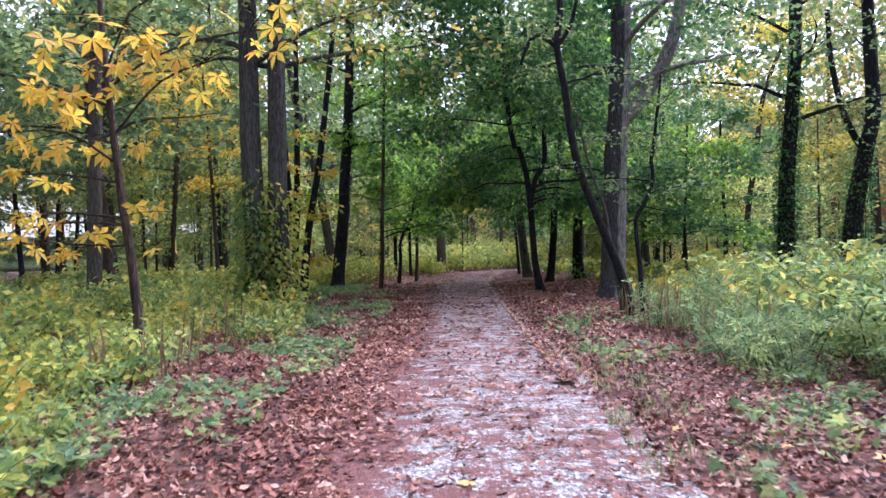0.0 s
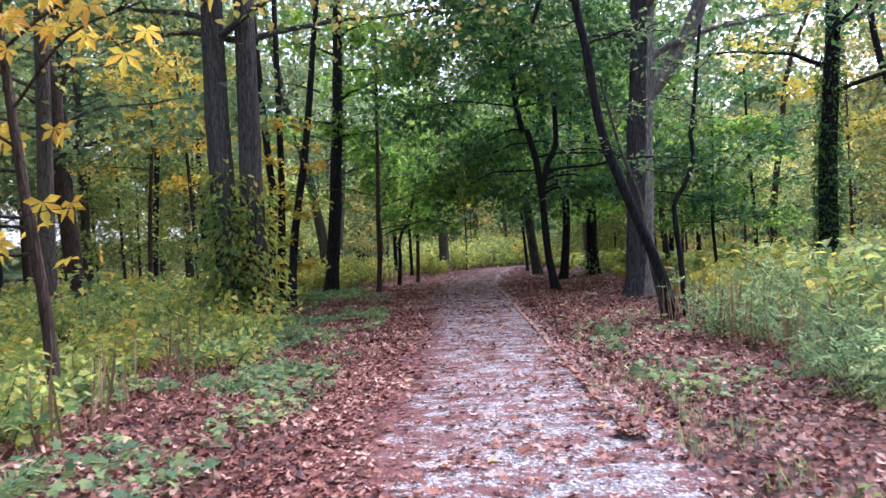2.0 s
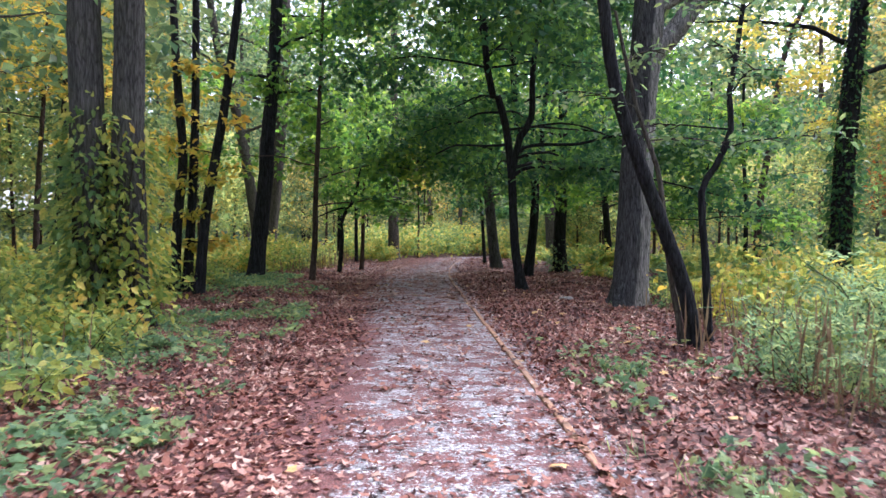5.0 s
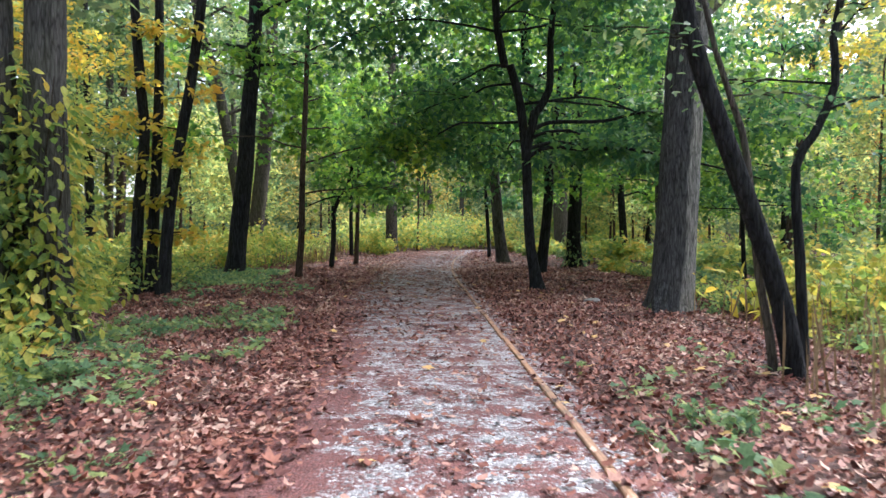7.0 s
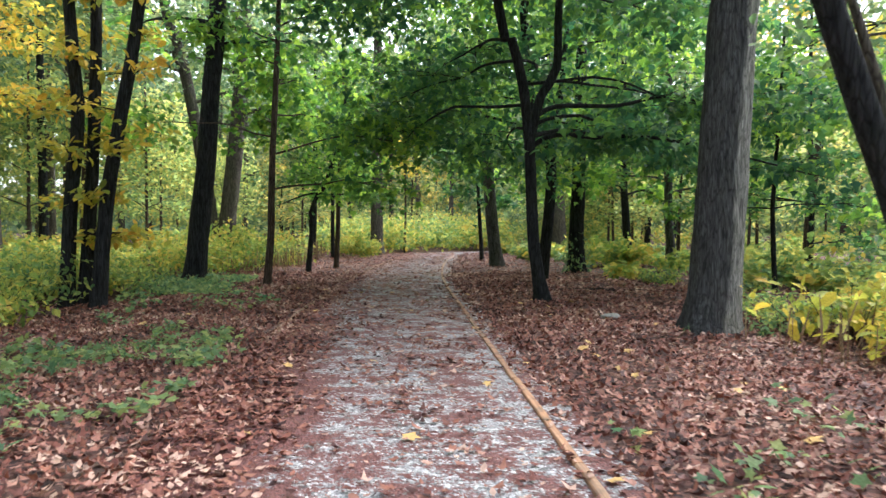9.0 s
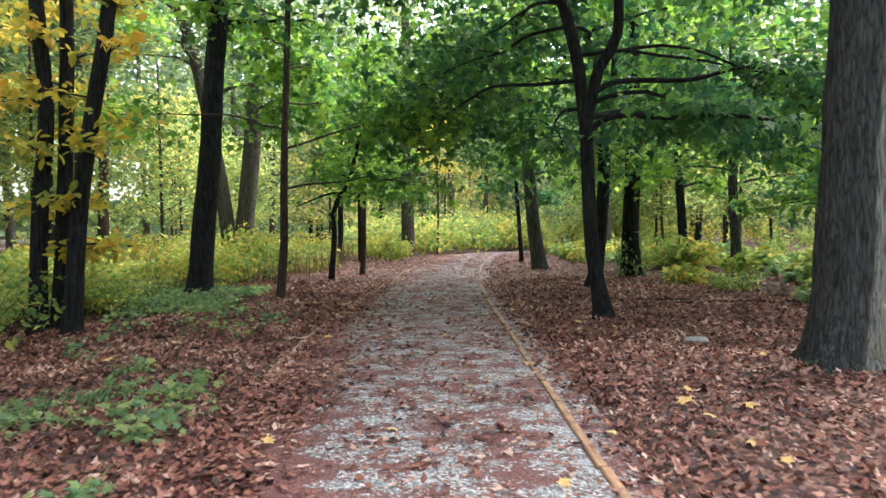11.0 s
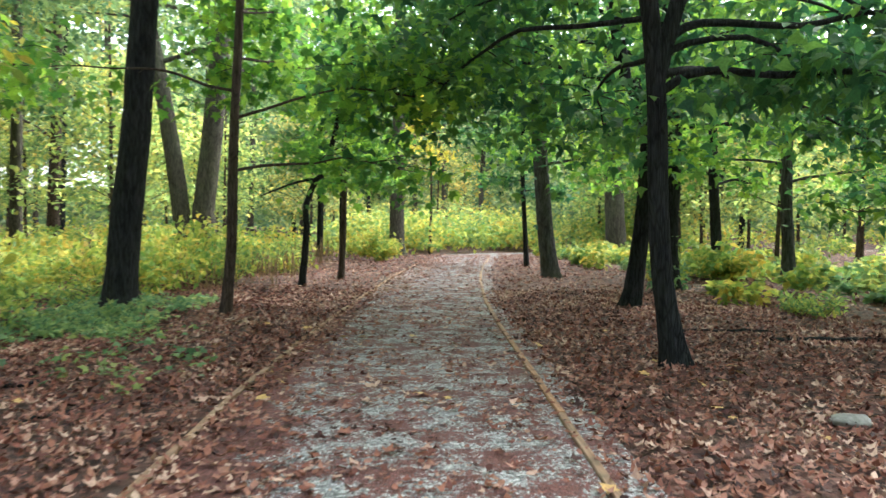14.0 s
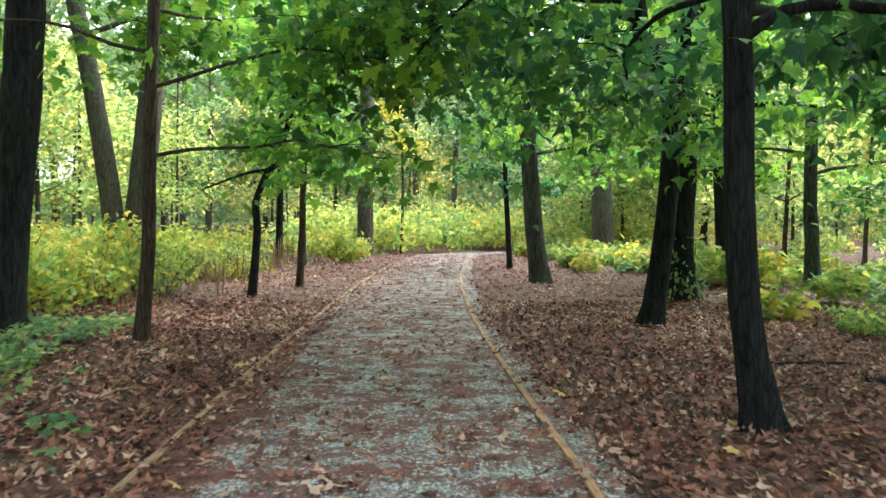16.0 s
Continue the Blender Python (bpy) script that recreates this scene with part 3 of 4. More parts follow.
HIGH = dict(z0=5.0, z1=15, limbs=14, reach=4.6, rise=0.3, leaves=4800, spread=0.55, flat=0.8, twigs=7)
pi = math.pi

# west side, walking order
tree(-4.5, 10.4, [(-4.5, 0), (-4.6, 1.3), (-4.7, 2.1), (-4.81, 3.15), (-4.9, 4.2), (-4.96, 5.2)], 0.076, M_BARK_BROWN, M_ORANGE, 11,
     "slender brown sapling with big yellow compound leaves", taper=0.5, flare=0.3, sides=9,
     crown=dict(z0=1.6, z1=5.2, limbs=8, reach=1.8, rise=0.1, sag=0.2, leaves=72, spread=0.14, twigs=3, bunch=2, az=(1.9, 4.4)), leaf_size=0.31, shape="palmate", pitch=(-38, 22),
     explicit=[(0.018, (-4.87, 10.4, 3.95), (-4.15, 10.2, 4.3), (-3.25, 10.0, 4.5), (-2.15, 9.8, 4.55)), (0.018, (-4.8, 10.4, 3.3), (-4.0, 10.1, 3.95), (-3.15, 9.95, 4.2)),
               (0.018, (-4.68, 10.4, 2.0), (-5.3, 10.1, 2.05), (-5.95, 9.85, 1.95)), (0.018, (-4.76, 10.4, 2.85), (-5.4, 10.2, 3.3), (-6.3, 10.0, 3.3)),
               (0.016, (-4.9, 10.4, 4.2), (-4.4, 9.7, 4.45), (-3.9, 8.9, 4.5))])
tree(-12.2, 25.8, [(-12.2, 0), (-12.34, 2.6), (-12.6, 4.86), (-12.54, 7.13), (-12.7, 8.75)], 0.29, M_BARK_BROWN, M_GREEN, 12,
     "brown forked forest tree rising from undergrowth", forks=[(0.15, (-12.5, 7.2), (-12.04, 7.93), (-11.5, 8.8), (-11.0, 12))], top=(-0.3, 0, 15), crown=HIGH, leaf_size=0.17, shape="spray")
tree(-4.66, 17.3, [(-4.66, 0), (-4.7, 1.9), (-4.75, 3.86), (-4.75, 5.82)], 0.27, M_BARK_GREY, M_OLIVE, 13,
     "tall grey furrowed trunk, one of a close pair, wrapped in creeper", top=(0, 0.2, 17), crown=HIGH, leaf_size=0.17, shape="spray", sides=20)
tree(-4.14, 17.35, [(-4.14, 0), (-4.17, 1.4), (-4.18, 2.7), (-4.14, 4.0), (-4.12, 5.8)], 0.25, M_BARK_GREY, M_OLIVE, 14,
     "tall grey furrowed trunk beside its twin, creeper at its foot", top=(0.1, 0.1, 17), crown=HIGH, leaf_size=0.17, shape="spray", sides=20)
TRIO = dict(z0=0.8, z1=5.5, limbs=8, reach=0.75, rise=0.1, leaves=420, spread=0.15, twigs=4)
tree(-5.62, 24, [(-5.62, 0), (-5.52, 1.85), (-5.38, 3.3), (-5.5, 5.2)], 0.125, M_BARK_DARK, M_YELLOW, 15, "dark slim trunk in a clump of three with yellow shoots",
     "clump of three dark trunks", top=(-0.3, 0, 12), crown=TRIO, leaf_size=0.17, shape="oval")
tree(-5.38, 24.15, [(-5.38, 0), (-5.25, 1.86), (-5.17, 3.31), (-5.11, 5.23)], 0.12, M_BARK_DARK, M_YELLOW, 16, "dark slim trunk in a clump of three with yellow shoots",
     "clump of three dark trunks", top=(0.1, 0, 12), crown=TRIO, leaf_size=0.17, shape="oval")
tree(-4.95, 23.6, [(-4.95, 0), (-4.76, 1.84), (-4.51, 3.24), (-4.19, 5.1)], 0.125, M_BARK_DARK, M_YELLOW, 17, "dark leaning trunk in a clump of three with yellow shoots",
     "clump of three dark trunks", top=(0.9, 0, 12), crown=TRIO, leaf_size=0.17, shape="oval")
tree(-4.6, 28.1, [(-4.58, 0), (-4.43, 1.35), (-4.27, 2.8), (-4.17, 4.3), (-3.98, 6.4)], 0.24, M_BARK_DARK, M_MAPLE, 18, "nearly black straight trunk with roots spreading into ivy",
     top=(0.4, 0, 14), crown=dict(z0=5.0, z1=13, limbs=12, reach=2.8, rise=0.2, leaves=2600, spread=0.28), leaf_size=0.17)
tree(-6.1, 36, [(-6.1, 0), (-6.12, 1.3), (-6.55, 4.3), (-7.07, 6.9), (-7.6, 8.7)], 0.24, M_BARK_FAR, M_GREEN, 19, "pale leaning trunk behind the dark trees",
     top=(-0.8, 0, 14), crown=HIGH, leaf_size=0.18, shape="spray")
tree(-5.7, 36.2, [(-5.7, 0), (-5.66, 1.4), (-5.46, 3.2), (-5.1, 6.9), (-5.02, 8.7)], 0.30, M_BARK_FAR, M_GREEN, 20, "tall grey-brown trunk standing in yellow shrubs",
     top=(0.1, 0, 16), crown=HIGH, leaf_size=0.18, shape="spray")
tree(-2.94, 28, [(-2.94, 0), (-2.83, 1.13), (-2.81, 2.16), (-2.76, 3.35), (-2.7, 4.52)], 0.088, M_BARK_BROWN, M_MAPLE, 21, "slender brown maple at the path's side with bright green leaves",
     top=(0.2, 0, 9.5), flare=0.5, crown=dict(z0=2.3, z1=9, limbs=18, reach=3.0, rise=0.18, sag=0.2, leaves=4800, spread=0.3, flat=0.85, twigs=7, inner=3, az=(-0.7, 3.5)), leaf_size=0.16, pitch=(-34, 28), sides=10)
tree(-2.66, 33.4, [(-2.66, 0), (-2.55, 1.3), (-2.58, 1.78), (-2.34, 2.39), (-2.1, 2.75)], 0.085, M_BARK_DARK, M_MAPLE, 22, "small crooked dark tree bent over the path",
     top=(0.6, -0.2, 5.2), flare=0.4, crown=dict(z0=2.4, z1=5, limbs=8, reach=1.6, rise=0.3, leaves=1100, spread=0.26, flat=0.85, bunch=2), leaf_size=0.16, pitch=(-34, 28), sides=10,
     explicit=[(0.035, (-2.35, 33.4, 2.4), (-2.8, 33.3, 2.3), (-3.5, 33.1, 2.0))])
tree(-1.97, 35, [(-1.97, 0), (-1.9, 1.29), (-1.88, 2.22)], 0.085, M_BARK_BROWN, M_MAPLE, 23, "small straight maple sapling beside the path",
     top=(0.2, 0, 7), flare=0.3, crown=dict(z0=2.6, z1=6.5, limbs=11, reach=1.7, rise=0.35, leaves=1700, spread=0.26, flat=0.85), leaf_size=0.16, pitch=(-34, 28), sides=9)
tree(-1.0, 46, [(-1.0, 0), (-1.0, 3), (-0.95, 6)], 0.30, M_BARK_FAR, M_GREEN, 24, "thick grey trunk where the path bends", top=(0, 0, 14),
     crown=dict(z0=4, z1=13, limbs=12, reach=3.6, rise=0.3, leaves=2400, spread=0.45), leaf_size=0.22, shape="spray")
tree(-2.6, 41, [(-2.6, 0), (-2.6, 2.5), (-2.5, 5)], 0.09, M_BARK_DARK, M_MAPLE, 25, "thin dark sapling among yellow shrubs", top=(0, 0, 7), flare=0.3,
     crown=dict(z0=2.2, z1=6.8, limbs=11, reach=2.0, rise=0.2, leaves=2500, spread=0.25), leaf_size=0.17)
tree(-3.6, 43, [(-3.6, 0), (-3.55, 2.5), (-3.5, 5)], 0.12, M_BARK_DARK, M_GREEN, 26, "thin dark tree among yellow shrubs", top=(0, 0, 9), flare=0.3,
     crown=dict(z0=2.5, z1=8.5, limbs=11, reach=2.2, rise=0.2, leaves=2500, spread=0.3), leaf_size=0.18)

# east side
tree(3.52, 15.2, [(3.52, 0), (3.37, 0.67), (3.12, 1.39), (2.78, 2.3), (2.5, 3.1), (2.36, 3.95), (2.27, 4.76), (2.14, 5.57), (2.23, 6.5)], 0.096, M_BARK_DARK, M_GREEN, 31,
     "dark slim tree leaning over towards the path", top=(-0.3, 0, 9), flare=0.4, taper=0.55,
     forks=[(0.05, (2.16, 5.5), (1.85, 5.75), (1.6, 5.7), (1.4, 5.2)), (0.05, (2.2, 5.6), (2.45, 6.0), (2.6, 6.6))],
     crown=dict(z0=4.5, z1=8.5, limbs=9, reach=1.8, rise=0.25, leaves=1500, spread=0.25), leaf_size=0.11, shape="oval")
tree(3.9, 15.8, [(3.9, 0), (3.84, 1.11), (3.78, 2.0), (3.96, 2.33), (4.17, 2.83), (4.14, 3.27), (4.22, 3.7)], 0.058, M_BARK_DARK, M_GREEN, 32,
     "thin kinked dark stem beside the leaning tree", top=(0.2, 0, 5.2), flare=0.3, sides=9,
     crown=dict(z0=2.2, z1=5, limbs=7, reach=1.2, rise=0.2, leaves=700, spread=0.22), leaf_size=0.11, shape="oval")
tree(3.38, 15.35, [(3.38, 0), (3.32, 0.4), (3.22, 0.89), (3.12, 1.75), (3.04, 2.26), (2.79, 2.97)], 0.045, M_BARK_FAR, M_GREEN, 49,
     "thin grey stem rising behind the leaning tree", top=(-0.25, 0.1, 4.2), flare=0.3, sides=9,
     crown=dict(z0=2.7, z1=4.2, limbs=5, reach=0.9, rise=0.2, leaves=260, spread=0.2), leaf_size=0.1, shape="oval")
tree(4.17, 20.5, [(4.17, 0), (4.28, 1.5), (4.42, 4.0), (4.55, 5.2), (4.67, 8.2)], 0.335, M_BARK_OAK, M_MAPLE_SHADED, 33,
     "massive forked oak with deeply furrowed grey bark", forks=[(0.21, (4.5, 4.75), (5.15, 5.4), (5.85, 6.55), (6.3, 8.1), (6.8, 12))], top=(0, 0, 17), crown=HIGH,
     leaf_size=0.17, shape="spray", sides=24, flare=0.75, taper=0.6)
MAP = dict(z0=3.3, z1=12.2, limbs=40, reach=5.2, rise=0.1, sag=0.22, leaves=31000, spread=0.42, flat=0.95, twigs=8, inner=3, bunch=38, az=(-0.4, 3.5), az_until=5.2)
tree(2.72, 24.3, [(2.72, 0), (2.52, 0.93), (2.45, 2.0), (2.42, 2.8), (2.29, 3.92), (2.08, 4.72), (1.82, 5.42)], 0.115, M_BARK_DARK, M_MAPLE_SHADED, 34,
     "dark spreading maple with long low limbs over the path", forks=[(0.09, (2.42, 2.9), (2.62, 3.72), (2.9, 4.23), (2.94, 5.44), (3.2, 7.5))], top=(-0.4, 0, 12), taper=0.42, flare=1.2,
     crown=MAP, leaf_size=0.18, shape="trident", pitch=(-34, 28),
     explicit=[(0.05, (2.45, 24.3, 2.8), (2.72, 24.25, 2.98), (3.07, 24.2, 3.02), (3.56, 24.1, 2.96), (4.3, 23.9, 2.97), (5.2, 23.7, 2.8), (6.3, 23.7, 2.55), (7.3, 23.7, 2.3)),
               (0.045, (2.42, 24.3, 3.15), (2.73, 24.3, 3.31), (3.33, 24.3, 3.38), (3.77, 24.3, 3.2), (4.6, 24.5, 2.95)),
               (0.05, (2.4, 24.3, 3.25), (2.75, 24.4, 3.5), (3.2, 24.6, 3.6), (4.22, 24.9, 3.66), (5.3, 25.2, 3.9), (6.8, 25.8, 3.7), (8.0, 26.3, 3.3)),
               (0.045, (2.45, 24.3, 3.0), (3.4, 25.4, 3.25), (5.0, 26.8, 3.15), (6.6, 27.8, 2.8), (7.9, 28.4, 2.4))])
tree(3.55, 29.2, [(3.55, 0), (3.66, 0.77), (3.79, 2.17), (3.77, 3.09), (3.5, 3.8), (3.28, 4.44)], 0.15, M_BARK_DARK, M_MAPLE, 35,
     "dark forked maple leaning beside the path", forks=[(0.09, (3.77, 3.0), (3.92, 3.55), (4.0, 4.3), (4.2, 6.5))], top=(-0.5, 0, 11), flare=0.9,
     crown=dict(z0=2.9, z1=10.5, limbs=18, reach=3.9, rise=0.15, leaves=8500, spread=0.34, flat=0.9, twigs=7, inner=4, az=(-0.4, 3.7), az_until=5.0), leaf_size=0.16, pitch=(-34, 28))
tree(5.2, 32.3, [(5.2, 0), (5.18, 1.34), (5.23, 2.36), (5.25, 3.4)], 0.23, M_BARK_DARK, M_MAPLE, 36, "stout dark trunk with a hollowed, ivied foot", top=(0.1, 0, 10), flare=0.7,
     crown=dict(z0=2.8, z1=9, limbs=14, reach=3.3, rise=0.15, leaves=4200, spread=0.34, flat=0.85), leaf_size=0.17, pitch=(-34, 28))
tree(3.38, 36, [(3.38, 0), (3.2, 1.27), (3.05, 3.18), (2.97, 4.45)], 0.23, M_BARK_GREY, M_MAPLE, 37, "leaning grey trunk with split bark near the path's bend", top=(-0.3, 0, 10), flare=0.6,
     crown=dict(z0=3.0, z1=9.5, limbs=13, reach=2.4, rise=0.2, leaves=2800, spread=0.34, flat=0.85), leaf_size=0.17, pitch=(-34, 28))
tree(3.29, 40, [(3.29, 0), (3.19, 1.51), (3.11, 3.1)], 0.085, M_BARK_DARK, M_MAPLE_SHADED, 38, "thin dark sapling near the path's bend", top=(0, 0, 6.5), flare=0.3,
     crown=dict(z0=2.2, z1=6, limbs=11, reach=1.5, rise=0.2, leaves=2000, spread=0.25), leaf_size=0.17, pitch=(-34, 28))
tree(7.4, 45, [(7.4, 0), (7.25, 2.73), (7.1, 5.03)], 0.40, M_BARK_FAR, M_GREEN, 39, "thick pale trunk in bright undergrowth", top=(0, 0, 15),
     crown=dict(z0=4, z1=14, limbs=12, reach=4, rise=0.3, leaves=2600, spread=0.45), leaf_size=0.24, shape="spray")
tree(8.36, 37.5, [(8.36, 0), (8.22, 1.67), (8.1, 4)], 0.16, M_BARK_DARK, M_MAPLE, 40, "slim dark tree in low undergrowth", top=(0, 0, 9),
     crown=dict(z0=2.3, z1=8.5, limbs=12, reach=3, rise=0.15, leaves=2900, spread=0.33), leaf_size=0.19)
tree(8.55, 33.8, [(8.55, 0), (8.49, 1.15), (8.42, 2.3)], 0.15, M_BARK_GREY, M_MAPLE, 41, "slim grey tree in low undergrowth", top=(0, 0, 8.5),
     crown=dict(z0=2.2, z1=8, limbs=12, reach=3, rise=0.1, leaves=2900, spread=0.33), leaf_size=0.19)
tree(10.55, 24.3, [(10.55, 0), (10.72, 3.23), (10.91, 5.48), (11.1, 7.73)], 0.27, M_BARK_DARK, M_GREEN, 42, "tall dark trunk clothed in ivy", top=(0.3, 0, 16), crown=HIGH, leaf_size=0.17, shape="spray")
tree(13.0, 25, [(13.0, 0), (13.15, 1.83), (13.59, 4.07), (13.91, 5.56), (13.87, 7.44), (13.84, 9.3)], 0.30, M_BARK_DARK, M_GREEN, 43, "ivied leaning tree with an open fork",
     forks=[(0.12, (13.6, 4.2), (13.0, 5.4), (12.6, 7.2), (12.5, 9))], top=(0, 0, 14), crown=dict(z0=8, z1=13.5, limbs=8, reach=3, rise=0.4, leaves=1500, spread=0.4), leaf_size=0.22, shape="spray")
tree(13.0, 34, [(13.0, 0), (13.1, 2), (13.27, 3.46), (13.63, 5.46), (13.89, 7.46), (14.36, 9.01), (15.17, 10.8)], 0.15, M_BARK_BROWN, M_GOLD, 44,
     "slim tree with layered orange-yellow foliage", top=(0.4, 0, 12), crown=dict(z0=5.0, z1=11.5, limbs=10, reach=3.4, rise=0.05, sag=0.05, leaves=4600, spread=0.5, flat=0.3), leaf_size=0.17, shape="oval")

UNDER = dict(z0=1.1, z1=6.6, limbs=18, reach=2.9, rise=0.12, sag=0.2, leaves=4200, spread=0.3, flat=0.55, twigs=6)
tree(10.4, 29.2, [(10.4, 0), (10.45, 2), (10.35, 4)], 0.08, M_BARK_DARK, M_MAPLE_SHADED, 81, "young maple with layered deep green leaves down to the ground", top=(0, 0, 7.2), flare=0.3, sides=9,
     crown=UNDER, leaf_size=0.18, shape="trident", pitch=(-24, 24))
tree(8.1, 26.4, [(8.1, 0), (8.0, 1.8), (8.1, 3.4)], 0.06, M_BARK_DARK, M_MAPLE, 82, "young maple with layered green leaves under taller trees", top=(0.1, 0, 5.6), flare=0.3, sides=9,
     crown=dict(UNDER, z0=1.5, z1=5.2, limbs=13, reach=2.2, leaves=2300), leaf_size=0.17, shape="trident", pitch=(-24, 24))

M_RED = leaf_material("turning_leaf_red", [(0.45, 0.10, 0.03), (0.6, 0.16, 0.03), (0.62, 0.25, 0.04)], 0.5, hue=0.5)
tree(38, 66, [(38, 0), (38.1, 3), (38, 6)], 0.16, M_BARK_BROWN, M_RED, 48, "small red autumn tree far off in the woods", top=(0, 0, 9), crown=dict(z0=2.5, z1=8.5, limbs=9, reach=3, leaves=1300, spread=0.6), leaf_size=0.4, shape="spray", sides=8)
YEL = dict(z0=4.0, z1=8.0, limbs=11, reach=2.6, rise=0.1, sag=0.1, leaves=2300, spread=0.3, flat=0.3)
tree(-10.8, 28, [(-10.8, 0), (-10.7, 2.5), (-10.5, 5)], 0.09, M_BARK_BROWN, M_YELLOW, 45, "slim young tree with layered yellow foliage", top=(0.2, 0, 8.4), flare=0.3, crown=YEL, leaf_size=0.17, shape="oval")
tree(-8.7, 27, [(-8.7, 0), (-8.8, 2.5), (-8.9, 5)], 0.08, M_BARK_BROWN, M_YELLOW, 46, "slim young tree with yellow-orange foliage", top=(-0.2, 0, 8.4), flare=0.3, crown=YEL, leaf_size=0.16, shape="oval")
tree(0.3, 47.6, [(0.3, 0), (0.35, 2.5), (0.3, 4.5)], 0.06, M_BARK_BROWN, M_GOLD, 47, "small golden sapling at the path's bend", top=(0, 0, 6.4), flare=0.3, crown=dict(z0=3.7, z1=6.2, limbs=9, reach=1.5, leaves=1000, spread=0.22, az=(2.2, 5.2)), leaf_size=0.17, shape="oval")

trunk_ivy(-4.66, 17.3, -0.01, 0.26, 0.1, 3.5, 2300, M_SHRUB, 51, "green and yellow creeper climbing the paired grey trunks", 0.14, 0.5)
trunk_ivy(-4.14, 17.35, 0.0, 0.24, 0.1, 3.2, 1000, M_SHRUB_YELLOW, 52, "yellow-green creeper climbing the second grey trunk", 0.14, 0.45)
trunk_ivy(10.55, 24.3, 0.055, 0.25, 0.2, 8.0, 2200, M_MAPLE_SHADED, 53, "dense dark ivy covering a tall trunk", 0.12, 0.16)
trunk_ivy(13.1, 25, 0.1, 0.3, 0.2, 5.0, 1300, M_MAPLE_SHADED, 54, "dense dark ivy on a leaning tree", 0.12, 0.2)
trunk_ivy(5.2, 32.3, 0.0, 0.22, 0.1, 1.2, 250, M_HERB, 55, "ivy round the foot of a stout trunk", 0.11, 0.2)

# ---------------------------------------------------------------- woods behind
def wood_tree(seed, r, top, crown, leaf, bark, leaf_size, label, lean):
    return tree(0, 0, [(0, 0), (lean * 0.3, 3), (lean * 0.7, 7)], r, bark, leaf, seed, label, "surrounding woodland", top=(lean * 0.5, 0, top), crown=crown, leaf_size=leaf_size, shape="spray", sides=8)


TALL = dict(z0=4.5, z1=15, limbs=10, reach=4.2, rise=0.4, leaves=4000, spread=0.6, twigs=6, twig_mesh=False)
LOW = dict(z0=1.3, z1=6, limbs=12, reach=2.3, rise=0.35, leaves=2100, spread=0.42, flat=0.75, twigs=6, twig_mesh=False)
templates = [
    wood_tree(61, 0.20, 16, TALL, M_GREEN, M_BARK_FAR, 0.25, "tall forest tree with thin green foliage", 0.3),
    wood_tree(62, 0.26, 17, TALL, M_OLIVE, M_BARK_BROWN, 0.25, "tall forest tree with olive autumn foliage", -0.4),
    wood_tree(63, 0.16, 14, TALL, M_GREEN, M_BARK_DARK, 0.25, "slim dark forest tree with green foliage", 0.8),
    wood_tree(64, 0.07, 7, LOW, M_YOUNG_LIT, M_BARK_BROWN, 0.18, "young forest tree with low green foliage", 0.3),
    wood_tree(65, 0.07, 7, LOW, M_OLIVE, M_BARK_BROWN, 0.18, "young forest tree with olive foliage", -0.3),
    wood_tree(66, 0.06, 6, LOW, M_YELLOW, M_BARK_BROWN, 0.17, "young forest tree with yellow foliage", 0.2),
]
rw = np.random.default_rng(77)
spots = []


def clear_of_path(x, y):
    c = 0.2 + max(0.0, y - 28) * 0.05 + max(0.0, y - 46) * 0.3
    return abs(x - c)


def spot(x0, x1, y0, y1, gap, off):
    for _ in range(60):
        x, y = rw.uniform(x0, x1), rw.uniform(y0, y1)
        if clear_of_path(x, y) > off and all((x - a) ** 2 + (y - b) ** 2 > gap * gap for a, b in spots):
            spots.append((x, y))
            return x, y
    return None


first = set()
# Trees at y -25 to -4 stay unseen; they are added to close off light.
for box, count, kinds in (((-42, -9.5, 20, 70), 34, (0, 1, 2, 0)), ((-26, -8, 31, 60), 15, (3, 4, 3, 4, 3)), ((-26, -14, 14, 28), 4, (3, 4, 3, 5)), ((-30, -8, 36, 62), 7, (0, 1, 2)), ((-24, -9, 18, 30), 3, (1, 0, 2)), ((18, 42, 14, 70), 13, (0, 2, 0, 1)), ((11, 18, 44, 70), 5, (0, 2)), ((14.5, 32, 18, 62), 12, (3, 3, 4, 3)), ((9.5, 16, 37, 60), 9, (3, 4)), ((-6, 1, 50, 64), 4, (3, 4)), ((8, 15, 46, 62), 7, (3, 4)),
                          ((-12, 16, 60, 80), 9, (3, 4, 3, 5)), ((-14, 18, 64, 80), 10, (0, 0, 2)), ((-25, 25, -25, -4), 9, (0, 1, 2)), ((-30, -10, 2, 16), 3, (0, 1, 4)), ((8.5, 30, 2, 16), 6, (0, 2, 3))):
    for i in range(count):
        s_ = spot(*box, 1.6, 4.5)
        if s_ is None:
            continue
        kd = kinds[int(rw.integers(len(kinds)))]
        m = pose(s_[0], s_[1], float(height(*s_)), 0, 0, rw.uniform(0, 360))
        if kd in first:
            copy_thing(templates[kd], m)
        else:
            first.add(kd)
            templates[kd].matrix_basis = m

# the trunks that stand out behind the paired grey ones
for kd, x, y, turn in ((2, -13.6, 35, 40), (2, -11.5, 36, 120)):
    copy_thing(templates[kd], pose(x, y, float(height(x, y)), 0, 0, turn))

